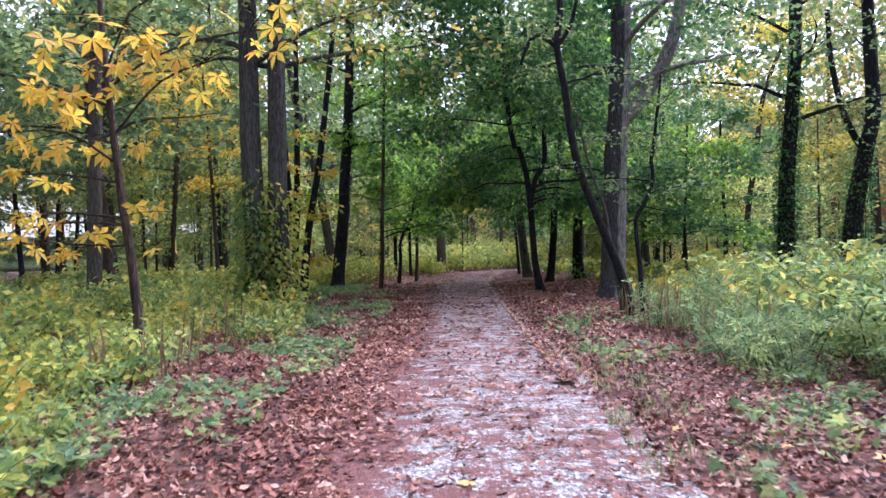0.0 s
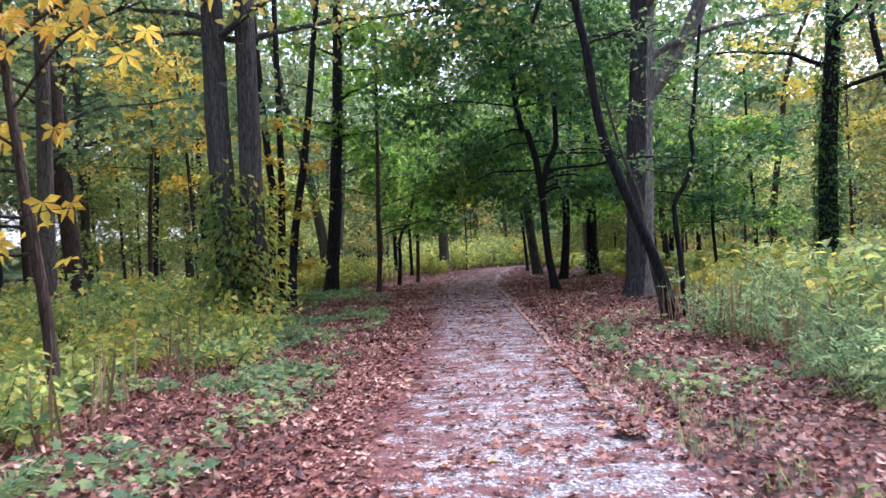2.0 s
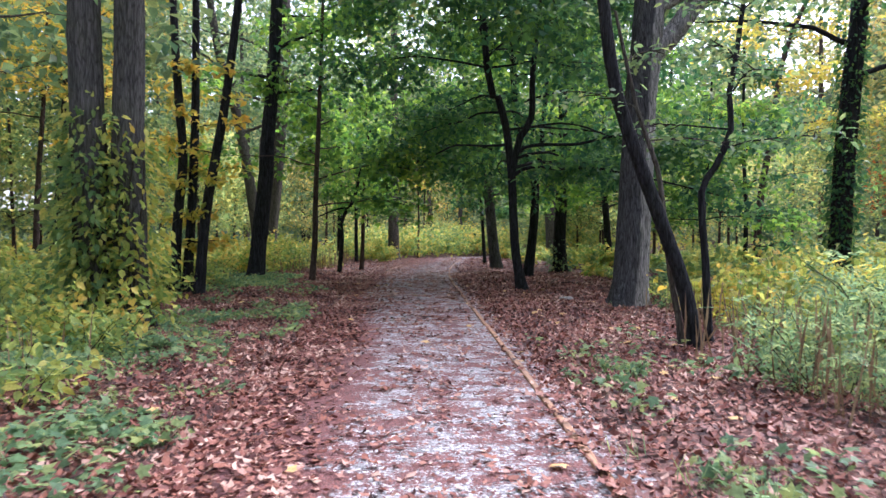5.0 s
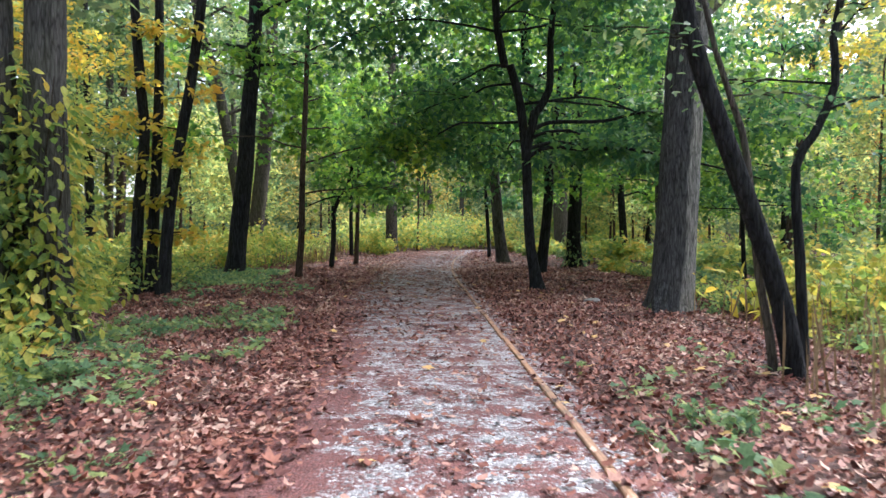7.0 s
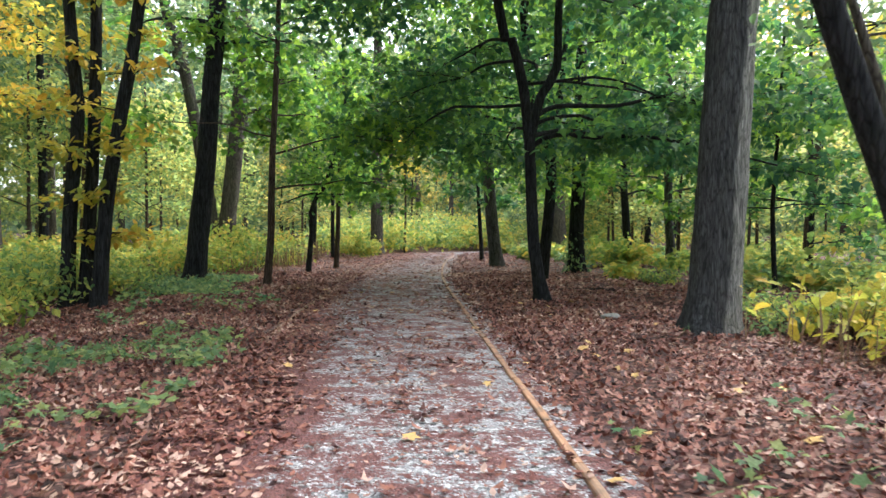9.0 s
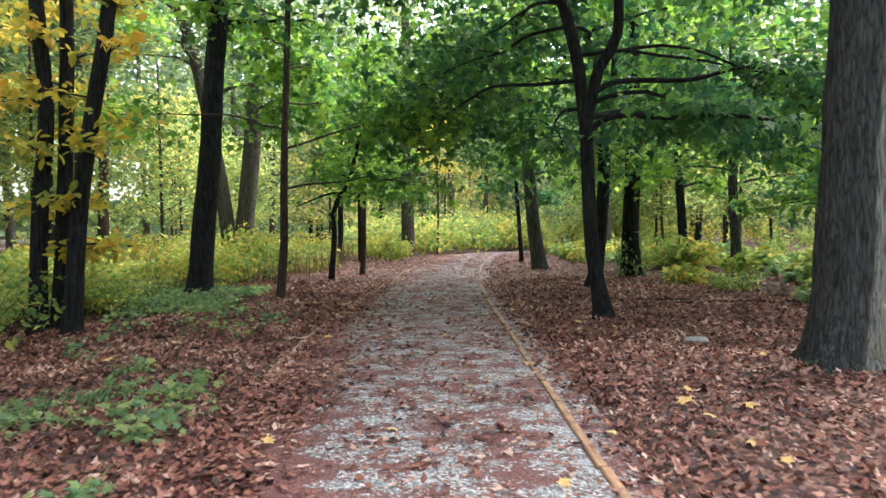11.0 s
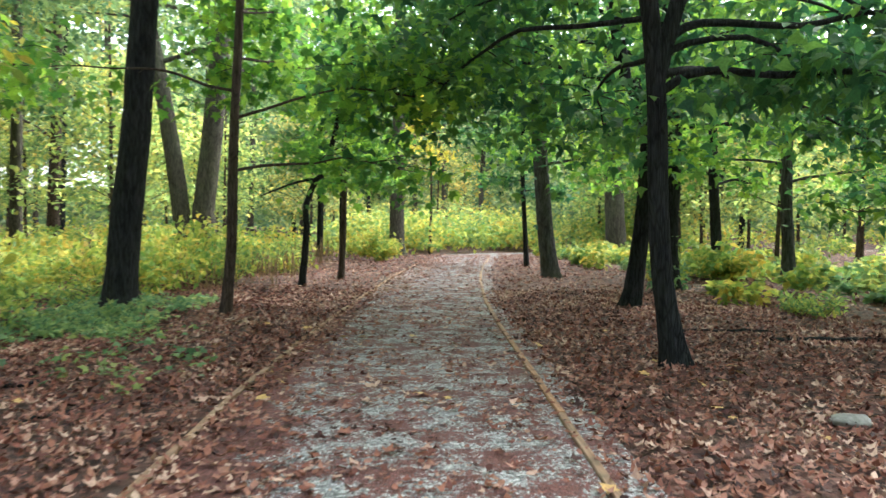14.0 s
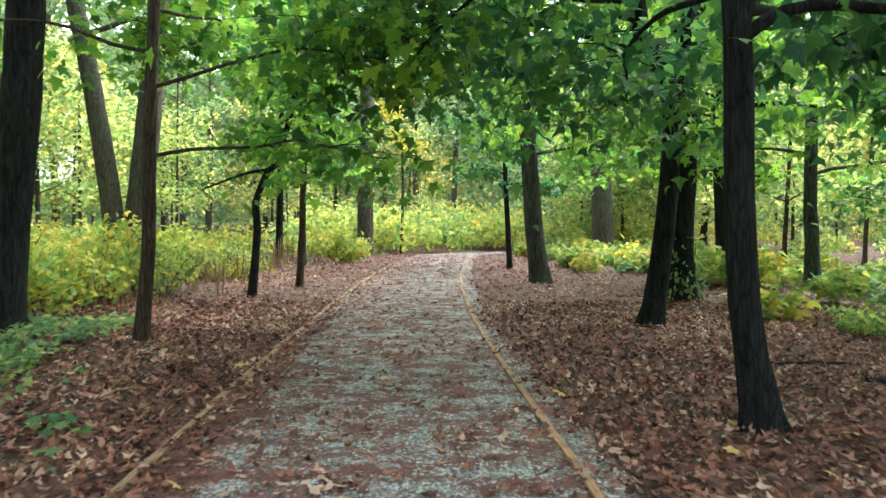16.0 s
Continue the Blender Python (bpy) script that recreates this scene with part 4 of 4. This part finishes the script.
# far woods all round, past which nothing shows
rf = np.random.default_rng(90)
NF = 5200
ang = rf.uniform(0, 2 * pi, NF)
rad = rf.uniform(62, 95, NF)
cl = np.stack([rad * np.sin(ang), 22 + rad * np.cos(ang), 0.5 + 32 * rf.uniform(0, 1, NF) ** 0.95], 1)
def clearing(x, y):
    """An open patch north-west of the path, where the sky comes down between the trunks."""
    return (np.degrees(np.arctan2(x, y - 22)) > -43) & (np.degrees(np.arctan2(x, y - 22)) < -21)


cl = cl[~clearing(cl[:, 0], cl[:, 1]) | (cl[:, 2] > 10.5) | (rf.uniform(0, 1, len(cl)) < 0.22)]
fp = (cl[:, None, :] + rf.normal(0, 1, (len(cl), 30, 3)) * np.array([2.2, 2.2, 1.3])).reshape(-1, 3)
fp[:, 2] = np.abs(fp[:, 2]) + 0.1
ang2 = rf.uniform(0, 2 * pi, 2500)
rad2 = rf.uniform(42, 76, 2500)
c2 = np.stack([rad2 * np.sin(ang2), 24 + rad2 * np.cos(ang2), rf.uniform(0.2, 1, 2500) ** 1.3 * 8.5], 1)
c2 = c2[[clear_of_path(a, b) > 6 or b > 57 for a, b, _ in c2]]
c2 = c2[~clearing(c2[:, 0], c2[:, 1]) | (rf.uniform(0, 1, len(c2)) < 0.45)]
fp2 = (c2[:, None, :] + rf.normal(0, 1, (len(c2), 26, 3)) * np.array([1.1, 1.1, 0.6])).reshape(-1, 3)
fp2[:, 2] = np.abs(fp2[:, 2]) + 0.05
far_thicket = part("far_thicket", leaf_mesh("far_thicket", fp2, 0.42, "spray", rf), M_GREEN)
tagged(far_thicket, "hazy green and yellow thicket deep in the woods", "thicket", kind="stuff")
far_woods = part("far_woods", leaf_mesh("far_woods", fp, 0.95, "spray", rf), M_FAR)
tagged(far_woods, "distant green woodland closing the view", "woodland", kind="stuff")


def backdrop_material():
    m, n, l, bsdf = material("hazy_distant_foliage")
    a, b = noise_tex(n, l, 0.35, 6.0, 0.7), noise_tex(n, l, 0.06, 3.0)
    # Pale greens: the haze of distance is put into the colour.
    r = ramp(n, [(0.3, (0.06, 0.10, 0.06)), (0.5, (0.13, 0.19, 0.10)), (0.7, (0.26, 0.31, 0.15))])
    l.new(mixed(n, l, a.outputs[0], b.outputs[0], 0.4), r.inputs[0])
    l.new(r.outputs[0], bsdf.inputs["Base Color"])
    bsdf.inputs["Roughness"].default_value = 0.95
    return m


bv, bq, nb = [], [], 240
for i_ in range(nb):
    a_ = 2 * pi * i_ / nb
    rr_ = 108 + 4 * math.sin(7 * a_) + 2 * math.sin(23 * a_)
    top_z = 23 + 3.5 * math.sin(11 * a_) + 2.5 * math.sin(29 * a_ + 1) + 1.5 * math.sin(61 * a_)
    if 317 < math.degrees(a_) < 339:
        top_z = 3.0 + 0.08 * top_z
    for zq in range(7):
        r_ = rr_ + 3 * math.sin(zq * 1.3 + 5 * a_)
        bv.append((r_ * math.sin(a_), 22 + r_ * math.cos(a_), -0.5 + (top_z + 0.5) * zq / 6))
for i_ in range(nb):
    for zq in range(6):
        i2 = (i_ + 1) % nb
        bq.append((i_ * 7 + zq, i2 * 7 + zq, i2 * 7 + zq + 1, i_ * 7 + zq + 1))
backdrop = part("backdrop", raw_mesh("backdrop", bv, bq, True), backdrop_material())
tagged(backdrop, "distant wall of green woodland", "backdrop", kind="structure")


# ---------------------------------------------------------------- undergrowth
def shrub(seed, tall, wide, stems, leaves, size, shape, leaf, label, category="shrub", pitch=(-15, 30), lowest=0.25):
    rng = np.random.default_rng(seed)
    root = thing("shrub", 0, 0, label, category, "woodland undergrowth")
    st, places = [], []
    for i in range(stems):
        a, r0 = rng.uniform(0, 6.28), wide * 0.35 * math.sqrt(rng.uniform())
        b = bough(rng, (r0 * math.cos(a), r0 * math.sin(a), -0.04), a + rng.normal(0, 0.5), rng.uniform(0.9, 1.45), tall * rng.uniform(0.6, 1.1), 0.35, 4)
        st.append(tube(b, np.linspace(0.007, 0.003, len(b)), 3))
        m = leaves // stems
        q = rng.uniform(lowest, 0.999, m) * (len(b) - 1.01)
        i0 = q.astype(int)
        c = b[i0] + (b[i0 + 1] - b[i0]) * (q - i0)[:, None]
        places.append(c + rng.normal(0, 1, (m, 3)) * np.array([wide * 0.11, wide * 0.11, tall * 0.07]))
    P = np.vstack(places)
    P[:, 2] = np.maximum(P[:, 2], 0.03)
    part("stem_clump", tubes_mesh("stem_clump", st), M_TWIG, root, kind="stuff")
    part("foliage", leaf_mesh("foliage", P, size, shape, rng, pitch), leaf, root, kind="stuff")
    return root


shrubs = {
    "herb": shrub(101, 0.5, 0.8, 9, 210, 0.105, "oval", M_HERB, "low green leafy herb on the forest floor", "plant"),
    "green": shrub(102, 0.85, 1.1, 11, 430, 0.118, "oval", M_SHRUB, "knee-high green and yellow shrub"),
    "yellow": shrub(103, 1.0, 1.2, 11, 430, 0.13, "spray", M_SHRUB_YELLOW, "knee-high shrub with yellowing autumn leaves"),
    "tall": shrub(104, 1.3, 1.3, 12, 520, 0.12, "oval", M_SHRUB, "chest-high green shrub with yellow tips", lowest=0.35),
    "bright": shrub(105, 1.25, 1.4, 12, 520, 0.14, "spray", M_SHRUB_YELLOW, "bright yellow-green shrub on bare stalks", lowest=0.4),
    "feathery": shrub(106, 1.15, 1.2, 11, 210, 0.3, "frond", M_FEATHER, "feathery grey-green weed with fine compound leaves", "plant", lowest=0.15),
    "broad": shrub(108, 0.95, 1.1, 9, 85, 0.25, "oval", M_GOLD, "shrub with broad yellow-green leaves beside the furrowed oak", pitch=(-20, 20), lowest=0.3),
    "ivy": shrub(107, 0.16, 1.2, 10, 75, 0.085, "maple", M_HERB, "low green ivy and seedlings over fallen leaves", "plant", (5, 20), 0.2),
}
used_shrub = set()
ru = np.random.default_rng(111)
planted, beyond = [], {"green": [], "yellow": [], "tall": [], "bright": [], "feathery": [], "herb": [], "ivy": [], "broad": []}


def plant(kind, x, y, s=1.0):
    """Near the path a shrub of its own; farther off a place in the joined undergrowth."""
    if not (-8.2 < x < 8.2 and 3 < y < 43) or len(planted) >= 360:
        beyond[kind].append((x, y, s))
        return
    planted.append(kind)
    m = pose(x, y, float(height(x, y)), 0, 0, ru.uniform(0, 360))
    ob = shrubs[kind]
    if kind in used_shrub:
        ob = copy_thing(ob, m)
    else:
        used_shrub.add(kind)
        ob.matrix_basis = m
    ob.scale = (s, s, s * ru.uniform(0.85, 1.15))


def thicket(x0, x1, y0, y1, n, kinds, s=(0.75, 1.2), shape=None):
    for _ in range(n):
        x, y = ru.uniform(x0, x1), ru.uniform(y0, y1)
        if shape and not shape(x, y):
            continue
        if shape is None and clear_of_path(x, y) < 2.0 and kinds[0] != "ivy":
            continue
        plant(kinds[int(ru.integers(len(kinds)))], x, y, ru.uniform(*s))


# west of the path
thicket(-4.6, -2.7, 3.6, 7.0, 16, ("green", "herb", "yellow"), (0.55, 0.85))
thicket(-2.4, -1.7, 9, 16, 6, ("ivy",), (0.45, 0.8))
thicket(-9, -5.4, 25.5, 31, 22, ("bright", "green", "tall"), (0.7, 1.0))
thicket(-9, -3.0, 3.5, 16, 75, ("green", "herb", "green", "yellow"), (0.6, 1.0), lambda x, y: x < -2.9 - 0.06 * (16 - y) + 0.9 * math.sin(y))
thicket(-3.8, -2.3, 10, 17, 10, ("ivy", "ivy", "herb"), (0.5, 0.8))
thicket(-20, -8, 4, 30, 90, ("green", "yellow", "green", "tall"), (0.8, 1.3))
thicket(-8.5, -5.6, 16, 27, 36, ("green", "yellow", "tall"), (0.7, 1.1))
thicket(-4.8, -2.6, 12, 21, 16, ("ivy", "herb", "herb"), (0.4, 0.7))
thicket(-5.2, -3.6, 25.5, 29, 14, ("herb", "ivy"), (0.6, 0.9))
thicket(-11, -3.7, 29.5, 46, 80, ("bright", "bright", "yellow", "tall"), (0.75, 1.1), lambda x, y: x < -3.4 + 0.1 * (y - 30))
thicket(-28, -11, 28, 60, 70, ("bright", "yellow", "green"), (0.9, 1.5))
for kx, ky, kk, ks in ((4.95, 20.25, "herb", 0.7), (5.25, 20.5, "green", 0.6), (3.95, 20.35, "herb", 0.4), (5.9, 19.6, "bright", 0.75), (6.5, 19.0, "bright", 0.8), (6.9, 20.2, "yellow", 0.8), (5.6, 18.4, "yellow", 0.6), (5.35, 19.6, "broad", 1.0), (6.0, 18.7, "broad", 0.95), (6.7, 19.4, "broad", 1.1), (5.1, 18.2, "broad", 0.6), (7.3, 18.5, "broad", 1.0)):
    plant(kk, kx, ky, ks)
# past the bend
thicket(-4, 13, 46.8, 58, 260, ("bright", "tall", "bright", "green"), (1.2, 1.9), lambda x, y: x < -0.4 + 0.3 * (y - 46) + 0.32 * (y - 46) ** 2 or y > 51)
thicket(-4, 0, 42, 50, 16, ("bright", "yellow"), (0.7, 1.0))
# east of the path
thicket(3.4, 5.2, 4.5, 15, 44, ("feathery", "herb", "green", "feathery"), (0.6, 0.95), lambda x, y: x > 3.3 + 0.5 * math.sin(1.3 * y) + 0.22 * max(0, y - 10))
thicket(4.9, 9, 5.5, 15.5, 58, ("feathery", "green", "feathery", "tall", "feathery", "yellow"), (0.85, 1.5), lambda x, y: x > 4.6 + 0.5 * math.sin(1.3 * y) + 0.22 * max(0, y - 10))
thicket(1.9, 3.6, 5, 14, 14, ("ivy", "ivy", "herb"), (0.4, 0.65))
thicket(5.1, 10, 14.5, 21.5, 46, ("bright", "green", "green", "yellow"), (0.5, 0.85))
thicket(9, 22, 5, 34, 100, ("green", "tall", "yellow", "feathery"), (0.9, 1.5))
thicket(5.9, 14, 25, 46, 120, ("green", "yellow", "herb", "green"), (0.4, 0.75))
thicket(4.8, 8, 33, 50, 40, ("bright", "green", "yellow"), (0.6, 0.9))
thicket(14, 30, 34, 62, 60, ("bright", "yellow", "green"), (0.9, 1.5))

# the undergrowth farther off, too many to tell apart
TALLNESS = {"green": 0.8, "yellow": 0.95, "tall": 1.3, "bright": 1.2, "feathery": 1.1, "herb": 0.5, "ivy": 0.2}
for mt, kinds in ((M_SHRUB, ("green", "tall")), (M_SHRUB_YELLOW, ("yellow", "bright")), (M_HERB, ("feathery", "herb", "ivy"))):
    pl = []
    for kd in kinds:
        for x, y, s_ in beyond[kd]:
            m_ = 130
            a_, r_ = ru.uniform(0, 2 * pi, m_), 0.6 * s_ * np.sqrt(ru.uniform(0, 1, m_))
            zz = TALLNESS[kd] * s_ * ru.uniform(0.1, 1.0, m_) ** 0.7 * (1 - 0.5 * (r_ / (0.6 * s_)) ** 2)
            pl.append(np.stack([x + r_ * np.cos(a_), y + r_ * np.sin(a_), float(height(x, y)) + zz], 1))
    if pl:
        ob = part("undergrowth", leaf_mesh("undergrowth", np.vstack(pl), 0.2, "spray", ru, (-15, 30)), mt)
        tagged(ob, "dense green and yellow undergrowth filling the woods", "undergrowth", kind="stuff")

# seedlings and ivy shoots through the leaves
rg = np.random.default_rng(119)
gl = []
for x0, x1, y0, y1, n_, low in ((-4.8, -1.7, 9, 20, 1100, 0.5), (1.6, 3.8, 4, 13, 380, 0.58), (1.5, 3.2, 13, 17, 60, 0.55), (-4.5, -2, 19, 26, 220, 0.5), (-5.4, -3.4, 25.5, 29.5, 500, 0.2), (-3.2, -1.8, 3, 9, 160, 0.5)):
    x, y = rg.uniform(x0, x1, n_), rg.uniform(y0, y1, n_)
    ok = 0.5 + 0.5 * np.sin(1.9 * x + 1.2 * np.sin(0.9 * y)) * np.sin(1.5 * y + 1.1 * x) > low
    x, y = x[ok], y[ok]
    for _ in range(5):
        dx, dy = rg.normal(0, 0.06, len(x)), rg.normal(0, 0.06, len(x))
        gl.append(np.stack([x + dx, y + dy, height(x, y) + rg.uniform(0.03, 0.16, len(x))], 1))
seedlings = part("seedlings", leaf_mesh("seedlings", np.vstack(gl), 0.078, "maple", rg, (5, 25), 25, 0.55), M_HERB)
tagged(seedlings, "small green seedlings and ivy shoots among fallen leaves", "seedlings", kind="stuff")

# dry stalks
rs = np.random.default_rng(121)
sp = []
for x0, x1, y0, y1, n in ((3.2, 5.5, 10, 15, 260), (4.3, 7, 15, 20, 150), (-7, -3.7, 30, 40, 420), (-4.5, -3.2, 8, 14, 110), (-3, 10, 48.5, 52, 160), (-4.2, -3, 34, 44, 260)):
    x, y = rs.uniform(x0, x1, n), rs.uniform(y0, y1, n)
    sp.append(np.stack([x, y, height(x, y)], 1))
stalks = part("dry_stalks", leaf_mesh("dry_stalks", np.vstack(sp), 0.6, "blade", rs, (80, 9), 20, 0.5), M_STRAW)
tagged(stalks, "dry straw-coloured stalks and grass among the shrubs", "dry grass", kind="stuff")

# grass along the path's edge
rq = np.random.default_rng(127)
tufts = np.stack([rq.uniform(1.15, 1.95, 34), rq.uniform(3.0, 11, 34)], 1)
gb = np.repeat(tufts, 16, 0) + rq.normal(0, 0.06, (34 * 16, 2))
grass = part("grass", leaf_mesh("grass", np.column_stack([gb, np.full(len(gb), 0.0)]), 0.15, "blade", rq, (66, 17), 25, 0.5), M_HERB)
tagged(grass, "sparse green grass tufts at the path's edge", "grass", kind="stuff")

# ---------------------------------------------------------------- fallen leaves
rl = np.random.default_rng(131)


def litter(n, x0, x1, y0, y1, keep):
    x, y = rl.uniform(x0, x1, n), rl.uniform(y0, y1, n)
    k_ = keep(x, y)
    x, y = x[k_], y[k_]
    on = (x > west_edge(y)) & (x < east_edge(y))
    return np.stack([x, y, np.where(on, 0.028, height(x, y) + 0.02) + rl.uniform(0, 0.02, len(x))], 1)


def patchy(x, y):
    """Uneven drifts, none to full."""
    a = np.sin(3.1 * x + 1.9 * np.sin(1.7 * y) + 0.4 * y) * np.sin(2.7 * y + 2.4 * np.sin(2.3 * x) + 0.6)
    b = np.sin(7.3 * x - 2.2 * y + 1.3 * np.sin(5.1 * y)) * np.sin(6.1 * y + 3.7 * x)
    return np.clip(0.5 + 0.38 * a + 0.3 * b, 0, 1)


def off_path(x, y):
    return ((abs(x - west_edge(y)) > 0.07) | (y < 20.5) | (rl.uniform(0, 1, len(x)) < 0.3)) & (x < west_edge(y) + 0.35 * rl.uniform(0, 1, len(x))) | (x > east_edge(y) + 0.05 + 0.3 * rl.uniform(0, 1, len(x)) ** 2)


def on_path(x, y):
    return (x > west_edge(y)) & (x < east_edge(y)) & (rl.uniform(0, 1, len(x)) < 0.10 + 0.75 * patchy(x, y) ** 2 + 0.8 * (x < -0.85 + 0.2 * np.sin(2 * y)) * (y < 20))


for nm, shp, sz, near, far in (("leaf_litter", "crumpled", 0.062, 92000, 7000), ("leaf_litter", "scrap", 0.056, 76000, 8000)):
    side = part(nm, leaf_mesh(nm, np.vstack([litter(near, -5.5, 7, 1.5, 32, off_path), litter(far, -5, 7, 32, 47, off_path)]), sz, shp, rl, (5, 22), 24, 0.5), M_LITTER)
    tagged(side, "thick litter of brown and russet fallen leaves", "leaf litter", kind="stuff")
outer = part("leaf_litter", leaf_mesh("leaf_litter", np.vstack([litter(9000, -14, -5.5, 1, 34, off_path), litter(10000, 7, 14, 1, 36, off_path), litter(7000, -6, 7, -5, 1.5, off_path)]), 0.10, "scrap", rl, (5, 22), 24, 0.5), M_LITTER)
tagged(outer, "brown leaf litter under the trees farther from the path", "leaf litter", kind="stuff")
by = 7.8 + 5 * rl.uniform(0, 1, 160) ** 1.6
ob_ = part("path_leaves", leaf_mesh("path_leaves", np.stack([east_edge(by) + rl.normal(0, 0.06, 160), by, rl.uniform(0.04, 0.055, 160)], 1), 0.085, "curled", rl, (4, 12), 14, 0.4), M_LITTER)
tagged(ob_, "brown leaves blown over the timber edging", "leaf litter", kind="stuff")
for nm, shp, sz, cnt in (("path_leaves", "crumpled", 0.062, 22000), ("path_leaves", "scrap", 0.055, 50000)):
    top_ = part(nm, leaf_mesh(nm, litter(cnt, -1.6, 3, 2, 46, on_path), sz, shp, rl, (3, 12), 14, 0.5), M_LITTER)
    tagged(top_, "brown fallen leaves scattered over the gravel path", "leaf litter", kind="stuff")

def west_strip(x, y):
    return (rl.uniform(0, 1, len(x)) < np.clip((26 - y) / 8, 0.25, 1)) & (x > west_edge(y) + 0.05) & (x < west_edge(y) + 0.55 + 0.4 * rl.uniform(0, 1, len(x)) + 0.1 * np.sin(1.3 * y))


strip = part("path_leaves", leaf_mesh("path_leaves", litter(38000, -1.7, 1.0, 1.5, 44, west_strip), 0.062, "scrap", rl, (4, 14), 16, 0.5), M_LITTER)
tagged(strip, "trodden russet leaves banked along the path's edge", "leaf litter", kind="stuff")

single = {c: leaf_mesh("fallen_leaf", [(0, 0, 0)], 0.125, s_, np.random.default_rng(140 + i), (3, 3), 4, 0) for i, (c, s_) in enumerate((("brown", "curled"), ("tan", "maple"), ("yellow", "maple")))}
for c, mt in (("brown", M_LITTER), ("tan", M_LITTER_YELLOW), ("yellow", M_LITTER_YELLOW)):
    single[c].materials.append(mt)
for i in range(240):
    x, y = rl.uniform(-3.6, 4.0), rl.uniform(2.5, 27)
    c = ("brown", "tan", "yellow")[int(rl.choice(3, p=(0.6, 0.28, 0.12)))]
    lf = new("fallen_leaf", single[c])
    lf.parent = ground
    z = 0.045 if float(west_edge(y)) < x < float(east_edge(y)) else float(height(x, y)) + 0.05
    lf.matrix_basis = pose(x, y, z, rl.normal(0, 10), rl.normal(0, 10), rl.uniform(0, 360)) @ Matrix.Scale(rl.uniform(0.6, 1.15), 4)


# ---------------------------------------------------------------- fallen branches, a stone
def fallen_branch(x, y, ang, length, r, seed, label):
    rng = np.random.default_rng(seed)
    line = np.stack([np.linspace(0, length, 12), 0.06 * length * np.sin(np.linspace(0, 3, 12)) + rng.normal(0, 0.01, 12), r * 0.8 + 0.015 + rng.normal(0, 0.008, 12)], 1)
    root = thing("fallen_branch", x, y, label, "branch", "", float(height(x, y)))
    root.rotation_euler[2] = radians(ang)
    part("stem", tubes_mesh("stem", [tube(line, np.linspace(r, r * 0.45, 12), 8, 0.12, 0, rng)]), M_BARK_DARK, root)
    for k_ in (4, 7, 9):
        b = bough(rng, line[k_], rng.choice([-1, 1]) * rng.uniform(0.5, 1.0), 0.12, length * 0.22, 0.3, 4)
        part("side_twig", tubes_mesh("side_twig", [tube(b, np.linspace(r * 0.4, r * 0.15, 5), 5)]), M_BARK_DARK, root)


fallen_branch(-3.75, 23.3, 18, 1.1, 0.022, 201, "dark fallen branch lying on brown leaves")
fallen_branch(-2.9, 22.0, 60, 0.5, 0.012, 205, "short dark twig lying on brown leaves")
fallen_branch(4.2, 25.4, -4, 2.2, 0.035, 202, "long dark fallen branch on brown leaves")
fallen_branch(9.6, 34.5, -25, 3.0, 0.06, 203, "fallen grey limb lying in the undergrowth")
fallen_branch(3.3, 26.3, 5, 1.4, 0.02, 204, "thin dark fallen branch on brown leaves")

bm = bmesh.new()
bmesh.ops.create_icosphere(bm, subdivisions=3, radius=1)
for v in bm.verts:
    q = v.co.copy()
    v.co = Vector((q.x * 0.16, q.y * 0.12, q.z * 0.055)) * (1 + 0.22 * noise.noise(q * 1.6) + 0.08 * noise.noise(q * 5))
for f in bm.faces:
    f.smooth = True
me = bpy.data.meshes.new("stone")
bm.to_mesh(me)
bm.free()
M_STONE, sn, sl, sb = material("weathered_grey_stone")
spots_ = noise_tex(sn, sl, 14.0, 6.0, 0.7)
tone_ = ramp(sn, [(0.3, (0.13, 0.125, 0.115)), (0.55, (0.27, 0.26, 0.24)), (0.75, (0.4, 0.385, 0.36))])
sl.new(spots_.outputs[0], tone_.inputs[0])
sl.new(tone_.outputs[0], sb.inputs["Base Color"])
sb.inputs["Roughness"].default_value = 0.9
stone = part("stone", me, M_STONE)
stone.location = (3.35, 22.25, float(height(3.35, 22.25)) + 0.045)
tagged(stone, "flat grey stone half covered by fallen leaves", "stone")
